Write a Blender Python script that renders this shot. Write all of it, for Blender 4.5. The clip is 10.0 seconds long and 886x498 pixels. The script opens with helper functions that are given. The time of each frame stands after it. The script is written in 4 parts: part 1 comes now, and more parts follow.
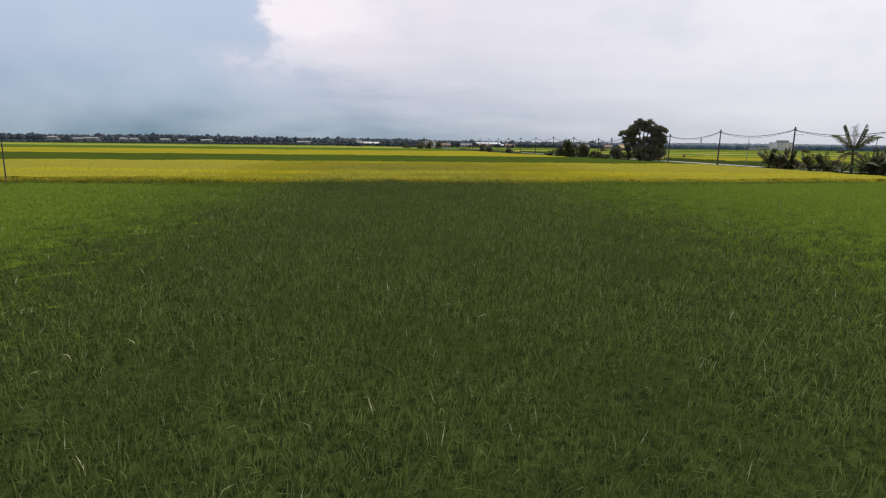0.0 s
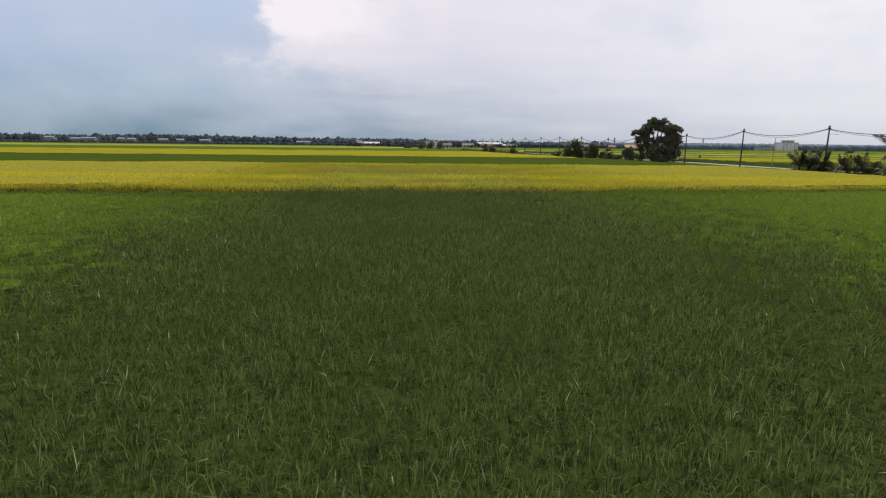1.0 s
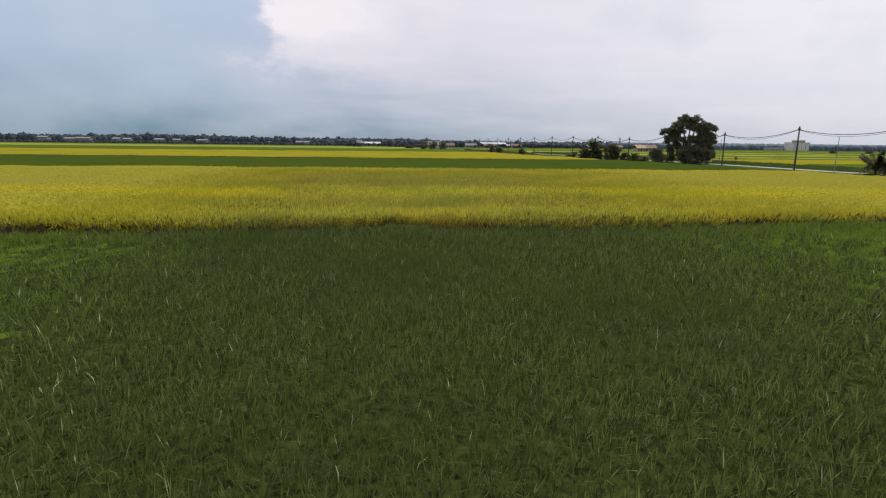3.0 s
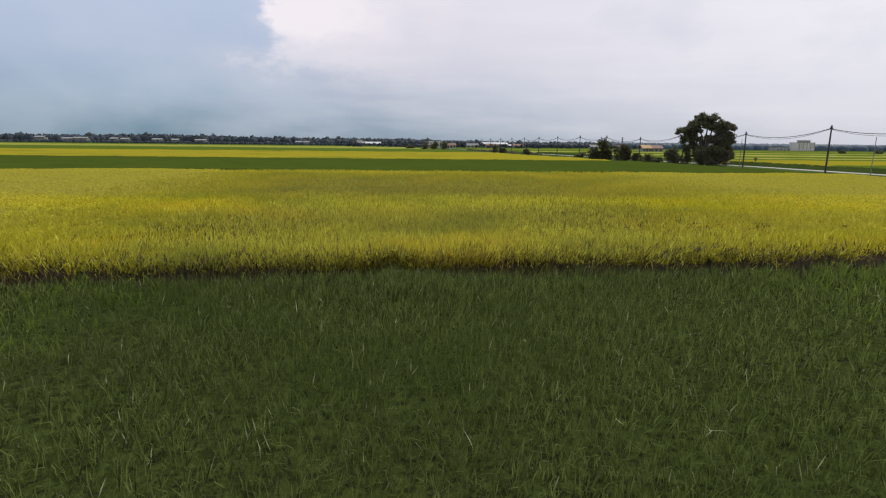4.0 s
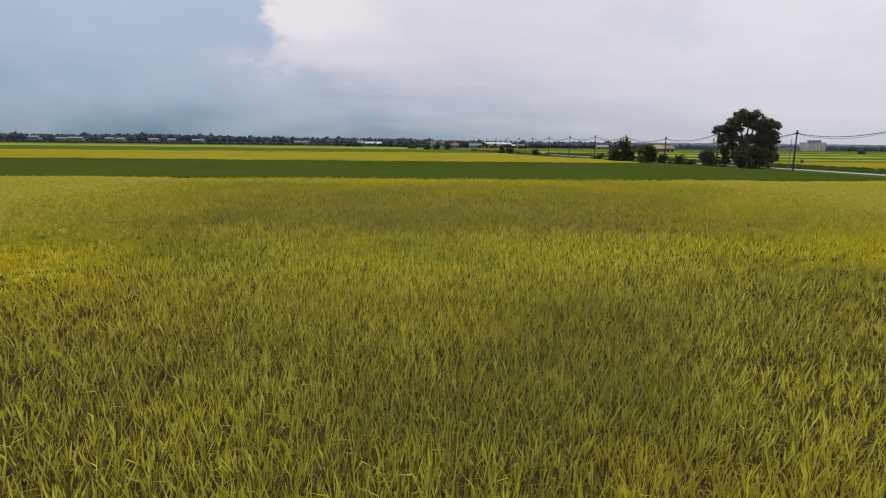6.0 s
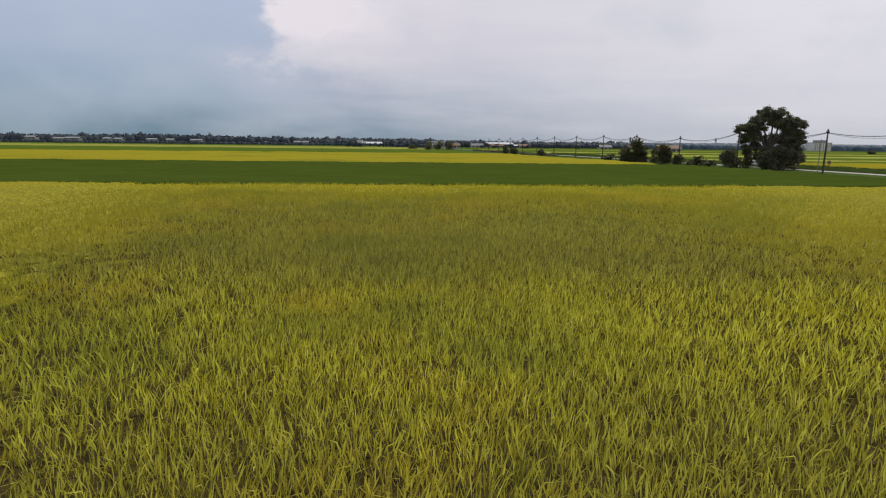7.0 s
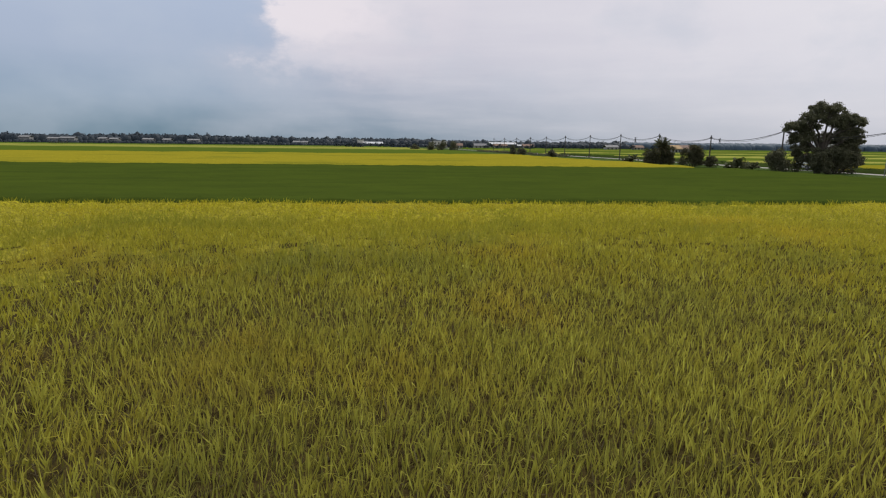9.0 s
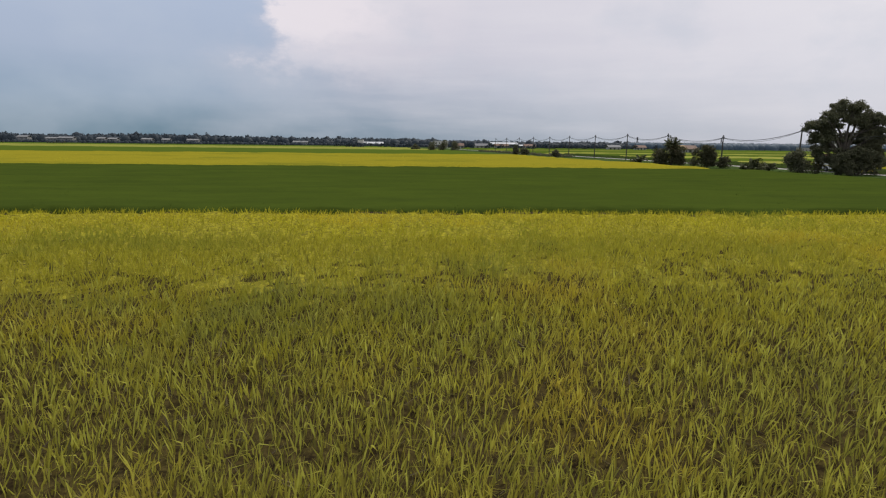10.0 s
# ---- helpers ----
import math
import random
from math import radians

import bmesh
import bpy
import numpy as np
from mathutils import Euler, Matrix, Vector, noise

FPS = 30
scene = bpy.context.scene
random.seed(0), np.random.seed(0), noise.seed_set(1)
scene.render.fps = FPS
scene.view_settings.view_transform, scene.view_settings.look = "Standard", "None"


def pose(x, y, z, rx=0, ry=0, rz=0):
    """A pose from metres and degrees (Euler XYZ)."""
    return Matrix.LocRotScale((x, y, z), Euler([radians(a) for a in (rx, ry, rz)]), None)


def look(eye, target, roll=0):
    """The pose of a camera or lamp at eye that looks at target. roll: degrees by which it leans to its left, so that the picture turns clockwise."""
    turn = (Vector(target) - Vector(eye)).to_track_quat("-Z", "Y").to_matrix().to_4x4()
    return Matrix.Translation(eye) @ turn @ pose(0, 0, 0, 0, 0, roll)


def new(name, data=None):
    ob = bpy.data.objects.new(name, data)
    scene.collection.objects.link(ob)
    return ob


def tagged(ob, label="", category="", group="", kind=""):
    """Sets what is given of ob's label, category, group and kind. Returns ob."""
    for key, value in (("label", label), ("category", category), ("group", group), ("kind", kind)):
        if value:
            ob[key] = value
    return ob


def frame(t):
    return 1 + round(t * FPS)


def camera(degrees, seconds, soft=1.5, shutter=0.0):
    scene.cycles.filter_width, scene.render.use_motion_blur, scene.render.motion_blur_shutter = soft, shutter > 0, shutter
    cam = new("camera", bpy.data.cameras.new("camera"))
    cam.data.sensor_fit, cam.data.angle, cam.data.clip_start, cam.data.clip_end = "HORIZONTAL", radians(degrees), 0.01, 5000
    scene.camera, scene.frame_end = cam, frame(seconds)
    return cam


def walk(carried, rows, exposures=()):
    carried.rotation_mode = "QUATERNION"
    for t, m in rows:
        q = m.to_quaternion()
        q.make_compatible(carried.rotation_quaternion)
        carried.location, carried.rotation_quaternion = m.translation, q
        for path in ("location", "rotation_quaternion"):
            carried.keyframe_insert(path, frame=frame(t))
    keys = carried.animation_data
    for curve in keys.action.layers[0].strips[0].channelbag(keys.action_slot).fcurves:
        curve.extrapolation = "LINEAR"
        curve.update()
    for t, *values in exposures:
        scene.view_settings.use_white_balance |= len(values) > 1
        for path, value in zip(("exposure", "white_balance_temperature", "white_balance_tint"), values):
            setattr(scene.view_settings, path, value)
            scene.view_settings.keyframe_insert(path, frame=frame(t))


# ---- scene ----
# ---------------------------------------------------------------- camera
cam = camera(74.0, 10.0, soft=1.2)
PATH = [(0.0, 0.0), (0.5, 4.34), (1.0, 8.68), (1.5, 13.11), (2.0, 17.45), (2.5, 21.6), (3.0, 25.6), (3.5, 29.55),
        (4.0, 33.47), (4.5, 37.38), (5.0, 41.31), (5.5, 45.22), (6.0, 49.13), (6.5, 53.02), (7.0, 56.88),
        (7.5, 60.67), (8.0, 64.35), (8.5, 67.9), (9.0, 71.15), (9.5, 73.9), (10.0, 75.99)]
walk(cam, [(t, pose(0, y, 4.25 + 0.0012 * y, 90 - 10.14, 0, -4.907 + 0.2545 * (t - 5) / 5) @ pose(0, 0, 0, 0, 0, 0.66))
           for t, y in PATH],
     exposures=[(0.0, 0.05), (2.5, 0.02), (4.5, -0.03), (5.5, -0.12), (7.0, -0.18), (10.0, -0.18)])

# ---------------------------------------------------------------- sky and sun


def lin(r, g, b):
    """Linear colour from 8-bit display values."""
    f = lambda c: c / 12.92 if c <= 0.04045 else ((c + 0.055) / 1.055) ** 2.4
    return (f(r / 255), f(g / 255), f(b / 255), 1.0)


def nodes_of(tree):
    tree.nodes.clear()

    def add(kind, **kw):
        n = tree.nodes.new(kind)
        for k, v in kw.items():
            if k in n.inputs:
                n.inputs[k].default_value = v
        return n

    def math_(op, a, b=None, clamp=False):
        n = tree.nodes.new("ShaderNodeMath")
        n.operation, n.use_clamp = op, clamp
        for i, v in enumerate((a, b)):
            if v is None:
                continue
            if isinstance(v, (int, float)):
                n.inputs[i].default_value = v
            else:
                tree.links.new(v, n.inputs[i])
        return n.outputs[0]

    def ramp(fac, stops, smooth=False):
        n = tree.nodes.new("ShaderNodeValToRGB")
        n.color_ramp.interpolation = "EASE" if smooth else "LINEAR"
        e = n.color_ramp.elements
        while len(e) < len(stops):
            e.new(0.5)
        for el, (p, c) in zip(e, stops):
            el.position = p
            el.color = c if len(c) == 4 else (*c, 1)
        tree.links.new(fac, n.inputs[0])
        return n.outputs[0]

    def mix(fac, a, b, mode="MIX"):
        n = tree.nodes.new("ShaderNodeMix")
        n.data_type, n.blend_type = "RGBA", mode
        for i, v in ((0, fac), (6, a), (7, b)):
            if isinstance(v, (int, float)):
                n.inputs[i].default_value = v
            elif isinstance(v, tuple):
                n.inputs[i].default_value = v if len(v) == 4 else (*v, 1)
            else:
                tree.links.new(v, n.inputs[i])
        return n.outputs[2]

    def noise_(vec, scale, detail=3.0, rough=0.5):
        n = tree.nodes.new("ShaderNodeTexNoise")
        n.inputs["Scale"].default_value, n.inputs["Detail"].default_value = scale, detail
        n.inputs["Roughness"].default_value = rough
        if vec is not None:
            tree.links.new(vec, n.inputs["Vector"])
        return n.outputs[0]

    return add, math_, ramp, mix, noise_


GREY = lambda v: (v, v, v, 1)
SUN_AZ, SUN_EL = 48.0, 50.0
world = bpy.data.worlds.new("overcast_sky")
scene.world = world
world.use_nodes = True
nt = world.node_tree
add, math_, ramp, mix, noise_ = nodes_of(nt)
coord = add("ShaderNodeTexCoord").outputs["Generated"]
sep = add("ShaderNodeSeparateXYZ")
nt.links.new(coord, sep.inputs[0])
az = math_("MULTIPLY", math_("ARCTAN2", sep.outputs[0], sep.outputs[1]), 57.2958)
el = math_("MULTIPLY", math_("ARCSINE", sep.outputs[2]), 57.2958)
comb = add("ShaderNodeCombineXYZ")
nt.links.new(math_("MULTIPLY", az, 0.1), comb.inputs[0])
nt.links.new(math_("MULTIPLY", el, 0.16), comb.inputs[1])
flat = add("ShaderNodeCombineXYZ")
nt.links.new(math_("MULTIPLY", az, 0.05), flat.inputs[0])
nt.links.new(math_("MULTIPLY", el, 0.42), flat.inputs[1])
puffs = math_("SUBTRACT", noise_(comb.outputs[0], 1.5, 6.0, 0.6), 0.5)
streaks = math_("SUBTRACT", noise_(flat.outputs[0], 1.2, 4.0, 0.5), 0.5)
elf = math_("DIVIDE", math_("ADD", el, math_("MULTIPLY", streaks, 1.0)), 90.0, True)
west = ramp(elf, [(0, lin(98, 132, 152)), (0.014, lin(112, 142, 163)), (0.042, lin(154, 174, 197)), (0.085, lin(180, 193, 216)),
                  (0.14, lin(188, 201, 225)), (0.45, (0.95, 1.00, 1.08, 1)), (1, (1.35, 1.38, 1.42, 1))])
mid = ramp(elf, [(0, lin(142, 160, 178)), (0.018, lin(156, 171, 190)), (0.05, lin(186, 192, 209)), (0.09, lin(213, 211, 224)),
                 (0.15, lin(225, 221, 232)), (0.45, (1.05, 1.04, 1.08, 1)), (1, (1.35, 1.38, 1.42, 1))])
east = ramp(elf, [(0, lin(202, 206, 219)), (0.03, lin(219, 219, 230)), (0.08, lin(235, 232, 240)), (0.15, lin(243, 239, 245)),
                  (0.45, (1.12, 1.10, 1.12, 1)), (1, (1.35, 1.38, 1.42, 1))])
edge = math_("ADD", az, math_("MULTIPLY", puffs, 17.0))
# the clouds' western edge: crisp high up, drawn out into haze lower down
reach = ramp(math_("DIVIDE", el, 16.0, True), [(0, GREY(1)), (0.3, GREY(0.6)), (0.55, GREY(0.26)), (1, GREY(0.17))])
f_mid = ramp(math_("ADD", math_("DIVIDE", math_("ADD", edge, 10.0), math_("MULTIPLY", reach, 40.0)), 0.5, True), [(0, GREY(0)), (1, GREY(1))], True)
f_east = ramp(math_("DIVIDE", math_("ADD", edge, 2.0), 40.0, True), [(0, GREY(0)), (1, GREY(1))])
haze = mix(math_("MULTIPLY", ramp(noise_(comb.outputs[0], 0.8, 4.0, 0.5), [(0.42, GREY(0)), (0.66, GREY(1))]), 0.35), west, lin(206, 214, 228))
sky = mix(f_east, mix(f_mid, haze, mid), east)
# the bright heap of cloud
bank = math_("MULTIPLY",
             ramp(math_("DIVIDE", math_("ADD", edge, 16.0), 24.0, True), [(0, GREY(0)), (0.16, GREY(0)), (0.26, GREY(1)), (0.5, GREY(0.9)), (0.75, GREY(0.35)), (1, GREY(0))]),
             ramp(math_("DIVIDE", math_("ADD", el, math_("MULTIPLY", puffs, 9.0)), 16.0, True), [(0.28, GREY(0)), (0.5, GREY(0.45)), (0.68, GREY(1)), (1, GREY(1))], True))
sky = mix(math_("MULTIPLY", bank, 0.9), sky, lin(252, 243, 248))
sky = mix(math_("MULTIPLY", ramp(math_("ADD", streaks, 0.5), [(0.44, GREY(0)), (0.66, GREY(1))]), math_("MULTIPLY", f_mid, 0.22)), sky, lin(240, 236, 242))
rifts = ramp(noise_(comb.outputs[0], 0.9, 5.0, 0.55), [(0.5, GREY(0)), (0.72, GREY(1))])
sky = mix(math_("MULTIPLY", rifts, math_("MULTIPLY", f_mid, 0.5)), sky, lin(204, 210, 224))
nish = add("ShaderNodeTexSky")
nish.sky_type, nish.sun_disc = "NISHITA", False
nish.sun_elevation, nish.sun_rotation = radians(SUN_EL), radians(SUN_AZ)
clear = mix(1.0, nish.outputs[0], (0.1, 0.1, 0.1, 1), "MULTIPLY")
sky = mix(0.94, clear, sky)
bg = add("ShaderNodeBackground")
nt.links.new(sky, bg.inputs[0])
bg.inputs[1].default_value = 1.0
nt.links.new(bg.outputs[0], add("ShaderNodeOutputWorld").inputs[0])

sun = new("sun", bpy.data.lights.new("sun", "SUN"))
sun.data.energy, sun.data.angle, sun.data.color = 2.3, radians(11), (1.0, 0.95, 0.88)
d = Vector((math.sin(radians(SUN_AZ)) * math.cos(radians(SUN_EL)), math.cos(radians(SUN_AZ)) * math.cos(radians(SUN_EL)), math.sin(radians(SUN_EL))))
sun.matrix_world = look((d * 60)[:], (0, 0, 0))

# ---------------------------------------------------------------- materials


def material(name, build):
    m = bpy.data.materials.new(name)
    m.use_nodes = True
    kit = nodes_of(m.node_tree)
    out = kit[0]("ShaderNodeOutputMaterial")
    m.node_tree.links.new(build(m.node_tree, *kit), out.inputs[0])
    return m


def ripening(t, kit, pos, col, late):
    """The big stand ripens in bands across it: late gives the colour of the slower ones."""
    add, math_, ramp, mix, noise_ = kit
    yy = add("ShaderNodeSeparateXYZ")
    t.links.new(pos, yy.inputs[0])
    drift = math_("MULTIPLY", math_("SUBTRACT", noise_(pos, 0.16, 3.0), 0.5), 12.0)
    zone = ramp(math_("DIVIDE", math_("ADD", math_("SUBTRACT", yy.outputs[1], 50.0), drift), 55.0, True),
                [(0.02, GREY(0.45)), (0.08, GREY(0.35)), (0.16, GREY(0.75)), (0.23, GREY(0.5)), (0.28, GREY(0)), (0.34, GREY(0.1)), (0.42, GREY(1)), (0.5, GREY(0.9)), (0.84, GREY(0.8)), (1, GREY(0.25))])
    return mix(math_("MULTIPLY", zone, 0.52), col, late)


def leafy(name, c_dark, c_mid, c_light, patch=None, patch_scale=0.12, translucent=0.2, rough=0.6, gloss=0.12, gold=None, late=None):
    """Leaf matter: every leaf its own tone, larger patches of another tone, light coming through the blade."""
    def build(t, add, math_, ramp, mix, noise_):
        kit = add, math_, ramp, mix, noise_
        geo = add("ShaderNodeNewGeometry")
        col = ramp(geo.outputs["Random Per Island"], [(0.0, c_dark), (0.36, c_mid), (1, c_light)])
        pos = geo.outputs["Position"]
        fine = noise_(pos, 1.3, 2.0)
        hill = ramp(noise_(pos, 3.6, 1.0), [(0.36, GREY(1)), (0.60, GREY(0))])
        col = mix(math_("ADD", math_("MULTIPLY", fine, 0.12), math_("MULTIPLY", hill, 0.22)), col, c_dark)
        if patch:
            broad = ramp(noise_(pos, patch_scale, 3.0, 0.6), [(0.50, GREY(0)), (0.68, GREY(1))])
            col = mix(math_("MULTIPLY", broad, 0.75), col, patch)
            if gold:
                ripe = ramp(noise_(pos, patch_scale * 0.6 + 0.07, 4.0, 0.65), [(0.54, GREY(0)), (0.66, GREY(1))])
                col = mix(math_("MULTIPLY", ripe, 0.42), col, gold)
        if late:
            col = ripening(t, kit, pos, col, late)
        p = add("ShaderNodeBsdfPrincipled", Roughness=rough)
        p.inputs["Specular IOR Level"].default_value = gloss
        t.links.new(col, p.inputs["Base Color"])
        tr = add("ShaderNodeBsdfTranslucent")
        t.links.new(col, tr.inputs[0])
        m = add("ShaderNodeMixShader")
        m.inputs[0].default_value = translucent
        t.links.new(p.outputs[0], m.inputs[1])
        t.links.new(tr.outputs[0], m.inputs[2])
        return m.outputs[0]
    return material(name, build)


def surface(name, a, b, scale=3.0, rough=0.8, metal=0.0, bump=0.2, grain=40.0, stretch=(1, 1, 1), spec=0.4, space="Object", late=None):
    """A worn surface: two tones in stains and grain, with fine relief."""
    def build(t, add, math_, ramp, mix, noise_):
        mp = add("ShaderNodeMapping")
        mp.inputs["Scale"].default_value = stretch
        t.links.new(add("ShaderNodeTexCoord").outputs[space], mp.inputs[0])
        n1, n2 = noise_(mp.outputs[0], scale, 4.0, 0.6), noise_(mp.outputs[0], grain, 2.0)
        f = math_("ADD", math_("MULTIPLY", n1, 0.75), math_("MULTIPLY", n2, 0.25))
        col = ramp(f, [(0.36, a), (0.64, b)])
        if late:
            col = ripening(t, (add, math_, ramp, mix, noise_), add("ShaderNodeNewGeometry").outputs["Position"], col, late)
        p = add("ShaderNodeBsdfPrincipled", Roughness=rough, Metallic=metal)
        p.inputs["Specular IOR Level"].default_value = spec
        t.links.new(col, p.inputs["Base Color"])
        bp = add("ShaderNodeBump", Strength=bump, Distance=0.02)
        t.links.new(f, bp.inputs["Height"])
        t.links.new(bp.outputs[0], p.inputs["Normal"])
        return p.outputs[0]
    return material(name, build)


M_GREEN = leafy("green_rice_leaf", (0.0168, 0.0229, 0.00664), (0.0828, 0.113, 0.0247), (0.202, 0.249, 0.0711), (0.0641, 0.0964, 0.019), 0.15, 0.45, gloss=0.10, gold=(0.0838, 0.0895, 0.0323))
M_RIPE = leafy("ripe_rice_leaf", (0.0542, 0.044, 0.0168), (0.542, 0.488, 0.0294), (0.864, 0.855, 0.11), (0.25, 0.279, 0.0399), 0.14, 0.45, gloss=0.05, gold=(0.803, 0.558, 0.0315), late=(0.163, 0.15, 0.0578))
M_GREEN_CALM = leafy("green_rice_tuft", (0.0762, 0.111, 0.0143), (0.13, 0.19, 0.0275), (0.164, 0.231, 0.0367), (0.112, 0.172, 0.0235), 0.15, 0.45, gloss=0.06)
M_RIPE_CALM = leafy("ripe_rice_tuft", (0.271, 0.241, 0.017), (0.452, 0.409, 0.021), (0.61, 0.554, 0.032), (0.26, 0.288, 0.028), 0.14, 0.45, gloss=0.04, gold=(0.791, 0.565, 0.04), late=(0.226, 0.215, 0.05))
M_WEED = leafy("weed_leaf", (0.12, 0.17, 0.03), (0.22, 0.30, 0.05), (0.36, 0.42, 0.10), None)
M_GREEN_FAR = leafy("green_rice_sward", (0.058, 0.086, 0.012), (0.073, 0.110, 0.015), (0.098, 0.140, 0.020), (0.090, 0.116, 0.016), 0.04, 0.1, gloss=0.0)
M_RIPE_FAR = leafy("ripe_rice_sward", (0.165, 0.148, 0.014), (0.240, 0.210, 0.018), (0.295, 0.252, 0.022), (0.165, 0.165, 0.018), 0.04, 0.1, gloss=0.0)
M_LIME_FAR = leafy("half_ripe_rice_sward", (0.17, 0.18, 0.035), (0.24, 0.245, 0.05), (0.30, 0.30, 0.065), (0.14, 0.165, 0.035), 0.03, 0.1, gloss=0.0)
M_TREE = leafy("tree_leaf", (0.100, 0.098, 0.062), (0.122, 0.121, 0.073), (0.150, 0.151, 0.084), None, translucent=0.35)
M_BUSH = leafy("bush_leaf", (0.056, 0.052, 0.030), (0.084, 0.080, 0.044), (0.125, 0.124, 0.062), None, translucent=0.35)
M_PALM = leafy("palm_leaf", (0.068, 0.075, 0.034), (0.115, 0.124, 0.055), (0.178, 0.185, 0.085), None, translucent=0.35)
M_DRY = leafy("withered_frond", (0.14, 0.118, 0.066), (0.22, 0.185, 0.10), (0.31, 0.26, 0.145), None, translucent=0.2)
# a blue tint in the leaf colour stands for haze over the woods
M_WOODS = leafy("hazed_woods_leaf", (0.027, 0.037, 0.047), (0.029, 0.039, 0.049), (0.032, 0.043, 0.053), None, translucent=0.1)
# same foliage, paler and bluer: distance haze painted into the belt's colour
M_BELT = leafy("hazed_belt_leaf", (0.056, 0.084, 0.112), (0.058, 0.086, 0.115), (0.060, 0.088, 0.118), None, translucent=0.1)
M_PALE = leafy("dry_leaf_tip", (0.20, 0.21, 0.11), (0.32, 0.33, 0.18), (0.50, 0.49, 0.30), None)
# withered leaves, dark enough to stand for shade low in the rice too
M_STRAW = leafy("withered_shaded_rice_leaf", (0.040, 0.030, 0.022), (0.080, 0.062, 0.036), (0.20, 0.16, 0.07), None)
M_VERGE = leafy("verge_grass_blade", (0.045, 0.08, 0.02), (0.07, 0.12, 0.03), (0.13, 0.16, 0.05), (0.10, 0.11, 0.045), 0.1, gloss=0.0)
M_RANK = leafy("rank_weed_leaf", (0.022, 0.036, 0.010), (0.036, 0.056, 0.015), (0.06, 0.085, 0.022), None, gloss=0.0)
M_MUD = surface("wet_mud", (0.03, 0.024, 0.021), (0.0495, 0.0405, 0.0345), 0.8, 1.0, bump=0.4, spec=0.0)
M_GROUND = surface("rough_grass_ground", (0.035, 0.060, 0.018), (0.075, 0.105, 0.032), 0.05, 1.0, bump=0.3, grain=1.5, spec=0.0)
M_ROAD = surface("pale_road", (0.20, 0.185, 0.17), (0.31, 0.285, 0.26), 0.4, 0.75, grain=25)
M_CONC = surface("weathered_concrete", (0.22, 0.21, 0.20), (0.36, 0.35, 0.33), 1.0, 0.9, stretch=(1, 1, 0.25))
M_POLE = surface("tarred_pole", (0.035, 0.030, 0.028), (0.075, 0.066, 0.06), 2.0, 0.85, stretch=(1, 1, 0.2))
M_POLE_PALE = surface("galvanised_post", (0.15, 0.15, 0.15), (0.24, 0.24, 0.24), 2.0, 0.5, 0.5, stretch=(1, 1, 0.2))
M_IRON = surface("dark_iron", (0.03, 0.03, 0.03), (0.06, 0.06, 0.06), 6.0, 0.6, 0.7)
M_CABLE = surface("black_cable", (0.015, 0.015, 0.016), (0.03, 0.03, 0.03), 3.0, 0.6)
M_BARK = surface("grey_bark", (0.035, 0.028, 0.022), (0.085, 0.07, 0.055), 2.0, 0.95, stretch=(1, 1, 0.2), bump=0.6)
M_WHITE = surface("white_paint", (0.62, 0.62, 0.61), (0.80, 0.80, 0.79), 0.5, 0.6, bump=0.05)
M_RENDER = surface("aged_render", (0.15, 0.15, 0.155), (0.25, 0.25, 0.25), 0.3, 0.9)
M_PLASTER = surface("grey_plaster", (0.45, 0.43, 0.41), (0.63, 0.60, 0.57), 0.15, 0.9, stretch=(1, 1, 0.3))
M_TIN = surface("pale_tin_roof", (0.40, 0.41, 0.43), (0.58, 0.59, 0.61), 0.3, 0.6, 0.1)
M_SLATE = surface("dull_sheet_roof", (0.10, 0.10, 0.105), (0.18, 0.18, 0.19), 0.4, 0.7)
M_RUST = surface("rusty_roof", (0.12, 0.075, 0.055), (0.21, 0.125, 0.09), 0.4, 0.8)
M_TILE = surface("orange_tile_roof", (0.26, 0.17, 0.08), (0.40, 0.27, 0.13), 0.5, 0.8)
M_DARK = surface("dark_opening", (0.015, 0.016, 0.018), (0.03, 0.032, 0.035), 1.0, 0.5)
M_RUBBER = surface("black_rubber", (0.02, 0.02, 0.02), (0.035, 0.035, 0.035), 8.0, 0.8)
M_MAROON = surface("faded_red_roof_paint", (0.30, 0.12, 0.08), (0.42, 0.19, 0.12), 0.7, 0.5)
M_YELLOW = surface("yellow_paint", (0.55, 0.42, 0.05), (0.66, 0.52, 0.08), 1.0, 0.5)
M_GLASS = surface("tinted_glass", (0.012, 0.013, 0.016), (0.022, 0.023, 0.027), 1.0, 0.08, bump=0.0, spec=0.6)
M_LAMP = surface("clear_lamp", (0.6, 0.6, 0.58), (0.75, 0.75, 0.72), 2.0, 0.15, bump=0.0)

# ---------------------------------------------------------------- mesh tools
rng = np.random.default_rng(7)


def mesh_tris(name, verts, tris, mats, index=None, smooth=False):
    me = bpy.data.meshes.new(name)
    verts, tris = np.asarray(verts, np.float32).reshape(-1, 3), np.asarray(tris, np.int32).reshape(-1, 3)
    me.vertices.add(len(verts))
    me.vertices.foreach_set("co", verts.ravel())
    me.loops.add(tris.size)
    me.loops.foreach_set("vertex_index", tris.ravel())
    me.polygons.add(len(tris))
    me.polygons.foreach_set("loop_start", np.arange(0, tris.size, 3, dtype=np.int32))
    if index is not None:
        me.polygons.foreach_set("material_index", np.asarray(index, np.int32))
    if smooth:
        me.polygons.foreach_set("use_smooth", np.ones(len(tris), bool))
    for m in mats:
        me.materials.append(m)
    me.update(calc_edges=True)
    return me


